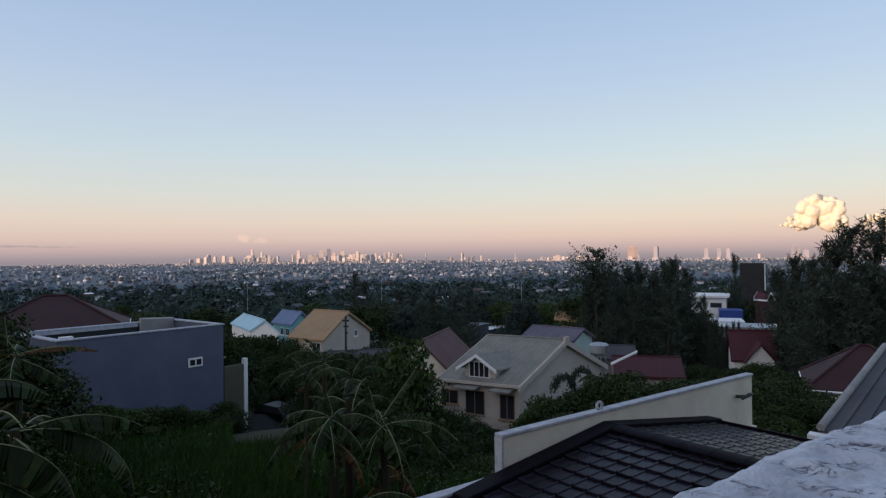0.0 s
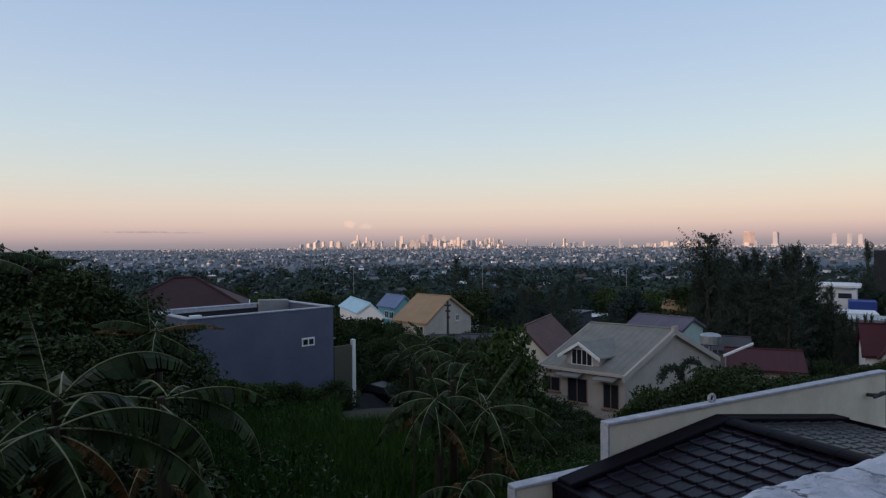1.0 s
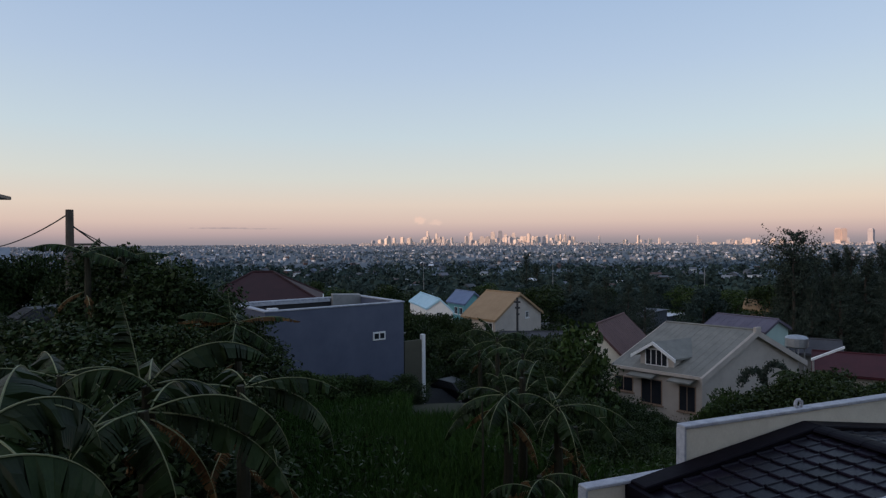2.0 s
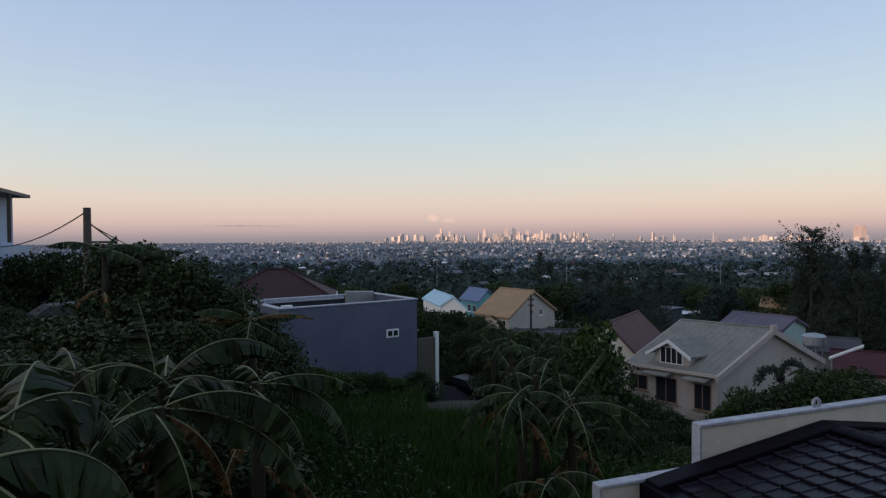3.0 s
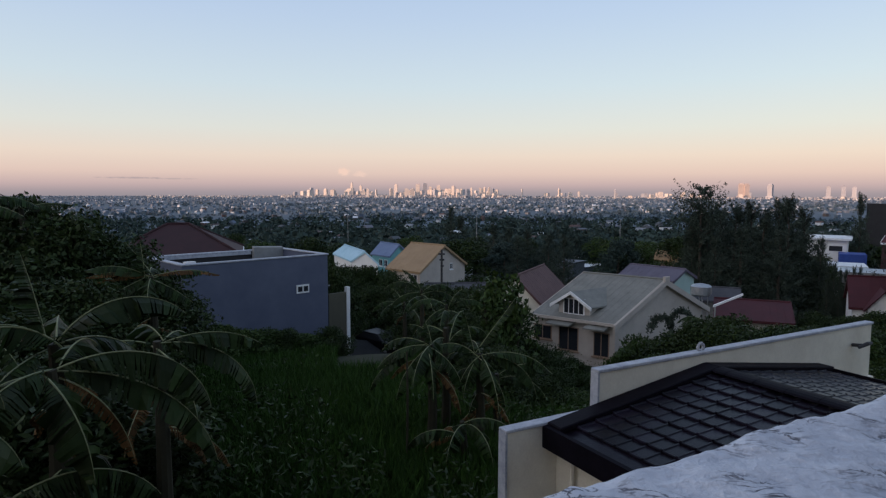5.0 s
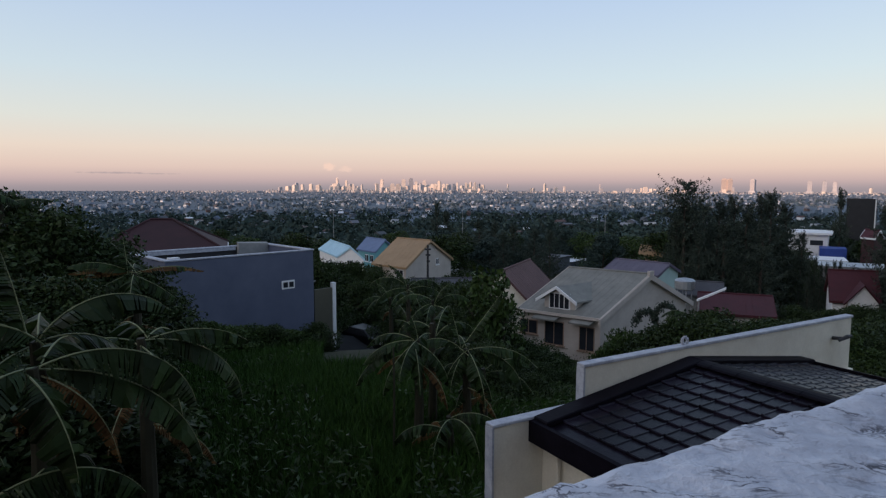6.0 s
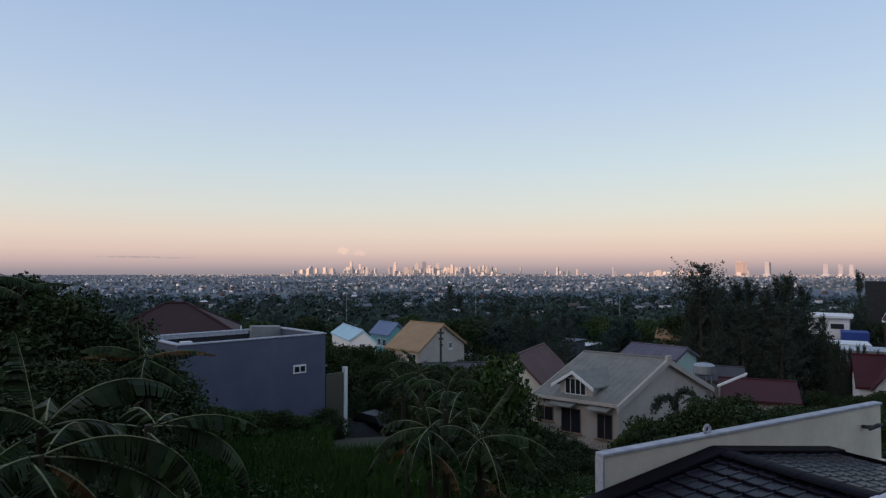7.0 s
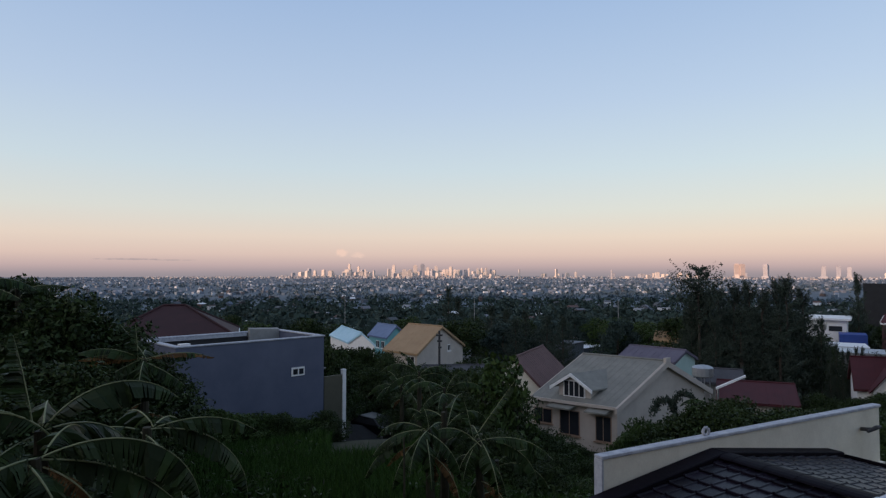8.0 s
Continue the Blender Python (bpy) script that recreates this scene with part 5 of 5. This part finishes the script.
# azimuth, rise, length, droop, half width of each leaf
banana_plant(43.2, 6.4, -1.58, [(-47, 20, 1.70, 108, 0.20), (-52, -5, 2.0, 78, 0.17), (133, 5, 0.85, 114, 0.20), (175, 10, 1.2, 95, 0.20), (20, 30, 1.3, 100, 0.19), (-110, -20, 1.2, 70, 0.19), (110, -15, 1.3, 75, 0.2)],
             "banana plant with long arching torn leaves", 1, 1, stray=0.15)
banana_plant(42.9, 7.2, -1.52, [(-47, 55, 1.5, 108, 0.19), (133, 82, 0.95, 6, 0.13), (-75, 5, 0.75, 120, 0.20), (133, 50, 1.2, 130, 0.19), (40, 35, 1.4, 100, 0.19), (175, -10, 1.3, 80, 0.19), (-20, 10, 1.3, 90, 0.19)],
             "tall banana plant with an upright young leaf", 2, stray=0.15)
banana_plant(54.8, 5.0, -1.21, [(-35, 40, 1.05, 132, 0.24), (-28, 42, 0.85, 100, 0.20), (120, 40, 1.4, 95, 0.22), (40, 45, 1.3, 95, 0.22), (-100, 0, 1.2, 90, 0.22)],
             "banana plant with broad drooping leaves", 4, torn=0.3, stray=0.15)
banana_plant(55.3, 4.6, -1.32, [(-35, 15, 1.12, 96, 0.26), (-80, -20, 1.2, 70, 0.24), (60, 30, 1.3, 95, 0.22), (140, 20, 1.3, 95, 0.22)], "low banana plant with broad leaves", 5, dry=3, torn=0.25, stray=0.15)
banana_plant(35.5, 8.6, -1.91, [(-54, 15, 1.3, 54, 0.16), (-54, 0, 1.8, 96, 0.18), (60, 30, 1.2, 95, 0.18), (140, 20, 1.3, 95, 0.18), (-110, -10, 1.4, 80, 0.17), (10, 20, 1.2, 90, 0.18)], "banana plant with arching leaves", 6, 3, stray=0.2)
banana_plant(46.5, 6.0, -2.5, [(-60, 20, 1.3, 95, 0.2), (-120, 15, 1.3, 95, 0.2), (60, 30, 1.4, 90, 0.2), (150, 20, 1.4, 95, 0.2), (0, 40, 1.3, 90, 0.2)], "banana plant low in the thicket", 16, 4)
banana_plant(49.0, 9.5, -1.75, [(-41, 20, 1.2, 80, 0.16), (135, 25, 1.5, 60, 0.17), (60, 40, 1.2, 80, 0.17), (-90, 10, 1.2, 85, 0.17)], "banana plant with thin drooping leaves", 18, 2, stray=0.3)
banana_plant(35.8, 15.5, -1.94, [(126, 35, 1.4, 60, 0.17), (126, 88, 0.85, 4, 0.12), (-54, 20, 1.2, 42, 0.16), (126, 60, 1.0, 10, 0.13), (-54, -25, 1.1, 20, 0.17), (126, -25, 1.1, 10, 0.18), (30, 30, 1.3, 80, 0.18), (-150, 0, 1.3, 80, 0.18)],
             "banana plant with a yellowed dry leaf by the slate-blue house", 7, dry=3, stray=0.15)
rngd = np.random.default_rng(70)
yellowed = [o for o in bpy.data.objects if o.get("label", "").startswith("banana plant with a yellowed")][0]
for la, le, ll in ((-54, 16, 1.5), (126, 20, 1.3), (120, 12, 1.25)):
    banana_leaf(yellowed, (0, 0, -1.95 - yellowed.location.z), la, le, ll, 42, 0.14, rngd, M["dry"], torn=0.6)
banana_plant(47.2, 19.0, -0.15, [(-80, 5, 1.4, 25, 0.18), (60, 25, 1.4, 40, 0.18), (0, 60, 0.8, 30, 0.14), (150, 30, 1.4, 60, 0.18), (-40, 20, 1.4, 60, 0.18)], "banana plant topping the thicket", 8)
banana_plant(44.6, 19.5, -0.30, [(-75, 15, 1.3, 40, 0.18), (70, 10, 1.5, 30, 0.18), (0, 40, 1.0, 60, 0.16), (170, 30, 1.4, 60, 0.18)], "banana plant topping the thicket", 9)
# group in the middle of the slope
banana_plant(7.2, 13.4, -3.53, [(97, 45, 1.5, 132, 0.17), (-83, 15, 1.8, 72, 0.16), (-83, 56, 1.55, 2, 0.12), (97, 78, 0.95, 6, 0.12), (125, -30, 0.8, 48, 0.18), (160, -25, 1.1, 60, 0.18), (-83, 0, 1.7, 84, 0.17), (-110, -35, 1.3, 48, 0.18), (20, 30, 1.4, 90, 0.17), (60, 10, 1.5, 95, 0.17), (-150, -20, 1.5, 65, 0.18)],
             "banana plant with a crown of long torn leaves", 10, dry=1, stray=0.15)
banana_plant(11.7, 13.2, -3.28, [(102, 80, 0.75, 90, 0.11), (100, 86, 0.55, 25, 0.09), (102, -10, 1.7, 62, 0.16), (102, 5, 1.4, 70, 0.16), (135, -25, 1.4, 60, 0.17), (-78, -30, 1.3, 60, 0.17), (80, 25, 1.3, 90, 0.16), (-160, -15, 1.4, 70, 0.17), (170, 0, 1.3, 80, 0.17)],
             "banana plant with browned lower leaves", 11, dry=3, stray=0.15)
banana_plant(10.4, 14.0, -3.1, [(85, 50, 1.2, 125, 0.15), (-70, 45, 1.2, 115, 0.15), (0, 60, 1.2, 80, 0.15), (170, 20, 1.4, 90, 0.16)], "banana plant behind the others", 17, dry=2)
banana_plant(5.6, 14.2, -4.2, [(-85, 30, 1.5, 100, 0.16), (60, 40, 1.4, 100, 0.16), (-120, 25, 1.4, 100, 0.16), (150, 20, 1.4, 100, 0.16)], "banana plant with arching leaves", 12, dry=3)
banana_plant(8.8, 12.2, -4.6, [(100, 25, 1.4, 100, 0.16), (170, 20, 1.4, 100, 0.16), (-130, 25, 1.4, 100, 0.16), (-80, 35, 1.4, 100, 0.16)], "low banana plant under the others", 13, dry=3)
banana_plant(12.6, 26.0, -4.1, [(102, 40, 1.9, 115, 0.17), (-78, 45, 1.8, 110, 0.17), (100, 75, 1.3, 60, 0.14), (-78, 15, 1.8, 90, 0.17), (102, 10, 1.8, 90, 0.17), (170, 20, 1.8, 95, 0.18), (-140, 10, 1.8, 90, 0.18)], "banana plant with bent leaves among the bushes", 19, dry=1)
banana_plant(10.3, 24.0, -4.4, [(102, 35, 1.8, 115, 0.17), (-78, 50, 1.7, 105, 0.17), (-78, 80, 1.2, 40, 0.13), (120, 0, 1.7, 85, 0.17), (-120, 10, 1.8, 90, 0.18), (170, 25, 1.7, 100, 0.18)], "banana plant with bent leaves among the bushes", 20, dry=1)
banana_plant(14.2, 28.0, -5.0, [(102, 40, 1.8, 115, 0.17), (-78, 30, 1.8, 110, 0.17), (170, 25, 1.8, 95, 0.18), (-150, 15, 1.8, 90, 0.18), (90, 70, 1.2, 70, 0.14)], "banana plant beside the lane", 21, dry=1)
banana_plant(-12.6, 37.0, -7.2, [(-80, 30, 1.9, 90, 0.2), (70, 35, 1.9, 90, 0.2), (-140, 40, 1.9, 80, 0.2), (150, 40, 1.9, 90, 0.2)], "banana plant beside the sloping bargeboard", 14)
# bare bamboo stake in front of the group
sx, sy = polar(14.0, 12.0)
stake = thing("bamboo_stake", "slender pale stake standing among the banana plants", "stake", (sx, sy, ground_z(sx, sy)))
bm = bmesh.new()
tube(bm, [(0, 0, -0.2), (0.02, 0, 1.6), (0.0, 0.02, -3.12 - stake.location.z)], [0.025, 0.022, 0.016], 7)
part("shaft", bm, M["stem"], stake)

# ---- grass and low growth ----
rng = np.random.default_rng(7)
n = 60000
ga, gd = rng.uniform(-4, 36, n), 8 + 22 * rng.uniform(0, 1, n) ** 0.8
lane = (ga > 14.5) & (ga < 20.5) & (gd > 23)
ga, gd = ga[~lane], gd[~lane]
n = len(ga)
gx, gy = -np.sin(np.radians(ga)) * gd, np.cos(np.radians(ga)) * gd
gz = np.array([ground_z(a, b) for a, b in zip(gx, gy)])
gh = rng.uniform(0.25, 0.8, n)
pts = np.stack([gx, gy, gz + gh * 0.4], axis=1)
tagged(quads("grass", leaf_corners(rng, pts, 0.75, 0.05, hang=(0, 0, 1.6)), M["grass"]), "tall dark green grass covering the slope", "grass", kind="stuff")
n = 90000
ga, gd = rng.uniform(-38, 62, n), 5 + 60 * rng.uniform(0, 1, n) ** 1.5
gx, gy = -np.sin(np.radians(ga)) * gd, np.cos(np.radians(ga)) * gd
keep = np.array([noise.noise(Vector((a * 0.25, b * 0.25, 9))) > (0.1 if 12 < g < 32 and q < 28 else -0.35) and not (15 < g < 20.5 and 23 < q < 52) for a, b, g, q in zip(gx, gy, ga, gd)])
gx, gy = gx[keep], gy[keep]
gz = np.array([ground_z(a, b) for a, b in zip(gx, gy)])
pts = np.stack([gx, gy, gz + rng.uniform(0.0, 0.9, len(gx))], axis=1)
tagged(quads("undergrowth", leaf_corners(rng, pts, 0.17, 0.05), M["bush"]), "tangled dark green weeds and creepers on the slope", "undergrowth", kind="stuff")


# ---- the plain: far trees, houses, towers, clouds ----
rng = np.random.default_rng(21)
cent = []
n = 15000
fa = rng.uniform(-48, 66, n)
fd = 165 * (4300 / 165) ** (rng.uniform(0, 1, n) ** 1.05)
for a, d in zip(fa, fd):
    x, y = polar(a, d)
    if d > 900 and noise.noise(Vector((x * 0.004, y * 0.004, 5))) + rng.uniform(-0.35, 0.35) < -0.08:
        continue
    r = rng.uniform(2.6, 5.6) * (1 + d / 9000)
    k = 40 if d < 500 else 14
    v = rng.normal(size=(k, 3))
    v /= np.linalg.norm(v, axis=1, keepdims=True)
    v[:, 2] = np.abs(v[:, 2])
    cent.append(np.concatenate([np.array([x, y, ground_z(x, y)]) + v * r * rng.uniform(0.6, 1.05, (k, 1)) * np.array([1, 1, 1.15]), np.full((k, 1), r)], axis=1))
cent = np.concatenate(cent)
lc = leaf_corners(rng, cent[:, :3], 1.0, 0.8)
lc = cent[:, None, :3] + (lc - cent[:, None, :3]) * cent[:, 3:4][:, None, :] * 0.75
# sorted by distance; each farther set takes leaves with more painted haze
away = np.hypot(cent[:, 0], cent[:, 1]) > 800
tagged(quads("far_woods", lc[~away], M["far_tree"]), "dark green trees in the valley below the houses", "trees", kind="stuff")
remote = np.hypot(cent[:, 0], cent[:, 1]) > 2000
tagged(quads("plain_woods", lc[away & ~remote], M["plain_tree_hazed"]), "trees over the far plain, haze mixed into their colour", "trees", kind="stuff")
tagged(quads("remote_woods", lc[remote], M["remote_tree_hazed"]), "trees at the edge of the plain, paled by painted haze", "trees", kind="stuff")


def town(name, label, count, a0, a1, d0, d1, seed, power=0.8, tall=1.0, mat="town"):
    rng = np.random.default_rng(seed)
    verts, faces = [], []
    for _ in range(count):
        a, d = rng.uniform(a0, a1), d0 * (d1 / d0) ** (rng.uniform() ** power)
        x, y = polar(a, d)
        if noise.noise(Vector((x * 0.006, y * 0.006, 8))) < rng.uniform(-0.5, 0.35):
            continue
        z = ground_z(x, y)
        w, dp, h = rng.uniform(4, 8), rng.uniform(4, 7), rng.uniform(2.6, 4.8) * tall
        t = rng.uniform(0, math.pi)
        ux, uy = math.cos(t), math.sin(t)
        rise = rng.uniform(1.0, 2.4) if rng.uniform() < 0.65 else 0.05
        b = len(verts)
        for zz in (-1.0, h):
            for p, q in ((-w / 2, -dp / 2), (w / 2, -dp / 2), (w / 2, dp / 2), (-w / 2, dp / 2)):
                verts.append((x + p * ux - q * uy, y + p * uy + q * ux, z + zz))
        faces += [(b, b + 1, b + 5, b + 4), (b + 1, b + 2, b + 6, b + 5), (b + 2, b + 3, b + 7, b + 6), (b + 3, b, b + 4, b + 7)]
        c = len(verts)
        for p, q, zz in ((-w / 2 - 0.4, -dp / 2 - 0.4, 0), (w / 2 + 0.4, -dp / 2 - 0.4, 0), (w / 2 + 0.4, dp / 2 + 0.4, 0), (-w / 2 - 0.4, dp / 2 + 0.4, 0), (-w / 2 - 0.4, 0, rise), (w / 2 + 0.4, 0, rise)):
            verts.append((x + p * ux - q * uy, y + p * uy + q * ux, z + h + zz))
        faces += [(c, c + 1, c + 5, c + 4), (c + 2, c + 3, c + 4, c + 5), (c + 3, c, c + 4), (c + 1, c + 2, c + 5)]
    return tagged(soup(name, verts, faces, M[mat]), label, "houses", kind="stuff")


town("valley_houses", "small pale houses scattered among trees on the plain", 1000, -44, 64, 125, 1500, 31)
town("town_houses", "dense low town spread towards the horizon", 7000, -46, 66, 1000, 4600, 32, 0.75, mat="town_far_hazed")
town("city_low_blocks", "pale low-rise blocks at the foot of the far city, painted as sunlit", 3200, -34, 36, 3300, 4700, 33, 0.7, 1.4, mat="low_city")

for az, d, z0, z1 in ((19.3, 300, -22.5, -11.0), (7.55, 300, -24.0, -10.0), (-5.2, 330, -27.0, -14.0)):
    x, y = polar(az, d)
    mast = thing("mast", "slim pale steel mast rising from the valley trees", "mast", (x, y, ground_z(x, y)))
    bm = bmesh.new()
    tube(bm, [(0, 0, -0.5), (0, 0, z1 - mast.location.z)], [0.17, 0.11], 8)
    part("pole", bm, M["concrete"], mast)
    bm = bmesh.new()
    box(bm, (-0.5, -0.1, z1 - mast.location.z - 1.2), (0.5, 0.1, z1 - mast.location.z - 1.05))
    part("crossarm", bm, M["concrete"], mast)

town("city_mid_blocks", "mid-rise blocks crowded round the far towers, sunlit pink in their paint", 1500, 4, 25, 3450, 4400, 34, 0.9, 3.2, mat="low_city")

TOWERS = [(160, 162, 14), (185, 168, 12), (125, 175, 20), (332, 140, 10), (370, 150, 10), (387, 165, 18), (435, 165, 8), (517, 143, 14), (570, 168, 14), (606, 142, 18), (635, 137, 20), (657, 150, 14),
          (690, 145, 16), (750, 147, 14), (768, 158, 12), (790, 160, 14), (822, 152, 8), (857, 152, 9), (875, 150, 9), (892, 150, 9), (908, 155, 10), (925, 160, 10), (1022, 155, 6), (1165, 152, 9), (1240, 162, 8), (1375, 153, 7)]


def tower(az, d, top_z, w, mat, seed):
    rr = random.Random(seed)
    x, y = polar(az, d)
    z = ground_z(x, y)
    t = thing("tower_block", "distant high-rise tower catching the low sun, haze in its colours", "tower", (x, y, z), "towers of the far city")
    t.rotation_euler = (0, 0, radians(az + rr.uniform(-45, 45)))
    h = top_z - z
    dp = w * rr.uniform(0.6, 1.0)
    bm = bmesh.new()
    box(bm, (-w / 2, -dp / 2, -2), (w / 2, dp / 2, h * 0.93))
    part("shaft", bm, mat, t)
    bm = bmesh.new()
    box(bm, (-w * 0.36, -dp * 0.36, h * 0.93), (w * 0.36, dp * 0.36, h))
    part("roof_block", bm, mat, t)
    bm = bmesh.new()
    box(bm, (-w * 0.75, -dp * 0.75, -2), (w * 0.75, dp * 0.75, min(14, h * 0.2)))
    part("podium", bm, mat, t)
    return t


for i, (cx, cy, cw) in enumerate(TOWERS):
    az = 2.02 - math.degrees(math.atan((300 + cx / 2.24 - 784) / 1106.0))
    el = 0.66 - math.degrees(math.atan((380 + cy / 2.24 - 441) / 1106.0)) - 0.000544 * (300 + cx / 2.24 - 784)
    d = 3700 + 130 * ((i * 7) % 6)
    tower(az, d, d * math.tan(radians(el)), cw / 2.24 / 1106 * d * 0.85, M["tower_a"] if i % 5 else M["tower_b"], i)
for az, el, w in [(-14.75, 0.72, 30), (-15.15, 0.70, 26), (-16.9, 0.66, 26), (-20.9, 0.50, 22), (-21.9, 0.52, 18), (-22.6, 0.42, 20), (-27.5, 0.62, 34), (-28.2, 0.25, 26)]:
    tower(az, 4100, 4100 * math.tan(radians(el)), w, M["tower_b"] if el < 0.68 else M["tower_hazed"], int(az * 10))
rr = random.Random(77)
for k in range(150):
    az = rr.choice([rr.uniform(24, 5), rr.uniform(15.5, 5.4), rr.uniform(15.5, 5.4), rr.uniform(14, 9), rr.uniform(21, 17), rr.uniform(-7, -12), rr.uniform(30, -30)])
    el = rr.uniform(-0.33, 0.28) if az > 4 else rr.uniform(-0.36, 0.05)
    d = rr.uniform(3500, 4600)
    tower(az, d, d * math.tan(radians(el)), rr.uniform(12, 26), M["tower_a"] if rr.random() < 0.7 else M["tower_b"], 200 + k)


def cloud(name, label, d, domes, seed, mat="cloud", voxel=5.0, swell=14.0):
    """A heap cloud of billows. domes: azimuth, foot and top in degrees of rise, half width in degrees, how many billows."""
    rr = random.Random(seed)
    bm = bmesh.new()
    az0 = domes[0][0]
    for az, el0, el1, half, count in domes:
        z0, z1, w, u0 = d * math.tan(radians(el0)), d * math.tan(radians(el1)), d * radians(half), -d * radians(az - az0)
        for k in range(count):
            t, q = rr.uniform(0, math.pi), rr.uniform(0.15, 1.0) ** 0.5
            u, z, dep = w * q * math.cos(t), (z1 - z0) * q * math.sin(t) ** 0.8, rr.uniform(-0.4, 0.4) * w
            r = (z1 - z0) * rr.uniform(0.12, 0.26) * (1.15 - 0.5 * q)
            v0 = len(bm.verts)
            bmesh.ops.create_icosphere(bm, subdivisions=2, radius=r, matrix=Matrix.Translation((u0 + u * 0.93, dep, z0 + z * 0.86)))
            bm.verts.ensure_lookup_table()
            for v in list(bm.verts)[v0:]:
                v.co += 0.25 * r * noise.noise_vector(v.co / r * 1.1 + Vector((k, 0, 0)))
    x0, y0 = polar(az0, d)
    ob = part(name, bm, M[mat], smooth=True)
    ob.matrix_world = pose(x0, y0, 0, 0, 0, az0)
    rm = ob.modifiers.new("merge", "REMESH")
    rm.mode, rm.voxel_size, rm.use_smooth_shade = "VOXEL", voxel, True
    tex = bpy.data.textures.new("billow", "CLOUDS")
    tex.noise_scale, tex.noise_depth = 30.0, 4
    dm = ob.modifiers.new("billow", "DISPLACE")
    dm.texture, dm.strength, dm.mid_level = tex, swell, 0.5
    return tagged(ob, label, "cloud", kind="structure")


cloud("cloud_heap", "tall sunlit heap cloud above the horizon", 4600, [(-29.0, 2.05, 4.75, 1.45, 70), (-30.0, 2.05, 4.45, 0.95, 46), (-27.6, 2.0, 3.2, 0.9, 30), (-26.8, 2.0, 2.5, 0.55, 16)], 5, swell=9.0)
cloud("cloud_heap_low", "smaller sunlit cloud beside the tall one", 4600, [(-32.8, 2.0, 3.0, 0.95, 34), (-34.4, 2.0, 3.2, 1.3, 40)], 6)

# ---- tiles of the neighbour's roof, course by course ----
TW, TL = 0.195, 0.270
nb, ns = int((LEN - 0.40) / TW), int(HALF / TL)


def tile_mesh(side):
    """One pressed tile: a shallow pan with a raised lip at its lower edge and side."""
    me_bm = bmesh.new()
    run = Vector((UX * side, UY * side, -DROP / HALF)).normalized()
    row = Vector((UY, -UX, 0.0))
    up = run.cross(row)
    up = up if up.z > 0 else -up
    prof = [(0.0, 0.004), (TL * 0.88, 0.022), (TL * 0.95, 0.030), (TL * 1.0, 0.025), (TL * 1.0, 0.0)]
    cols = [(0.0, 0.012), (TW * 0.09, 0.012), (TW * 0.15, 0.0), (TW * 0.97, 0.0)]
    g = [[me_bm.verts.new(run * s + row * c + up * (h + ch * (1 if h > 0 else 0))) for c, ch in cols] for s, h in prof]
    for a, b in zip(g, g[1:]):
        for q in range(len(cols) - 1):
            me_bm.faces.new((a[q], a[q + 1], b[q + 1], b[q]))
    bmesh.ops.recalc_face_normals(me_bm, faces=me_bm.faces)
    me = bpy.data.meshes.new("tile")
    me_bm.to_mesh(me)
    me_bm.free()
    me.materials.append(M["tile"])
    return me


decks = [o for o in near_house.children if o.name.startswith("roof_deck")]
for side, deck in zip((-1, 1), decks):
    me = tile_mesh(side)
    rt = random.Random(side)
    for i in range(ns):
        for j in range(nb):
            t = new("tile", me)
            t.parent = deck
            t.location = roof_pt(side, i * TL / HALF, -0.27 - j * TW, -0.028 + rt.uniform(-0.003, 0.003)) - near_house.location
            t.rotation_euler = (rt.uniform(-0.012, 0.012), rt.uniform(-0.012, 0.012), rt.uniform(-0.01, 0.01))
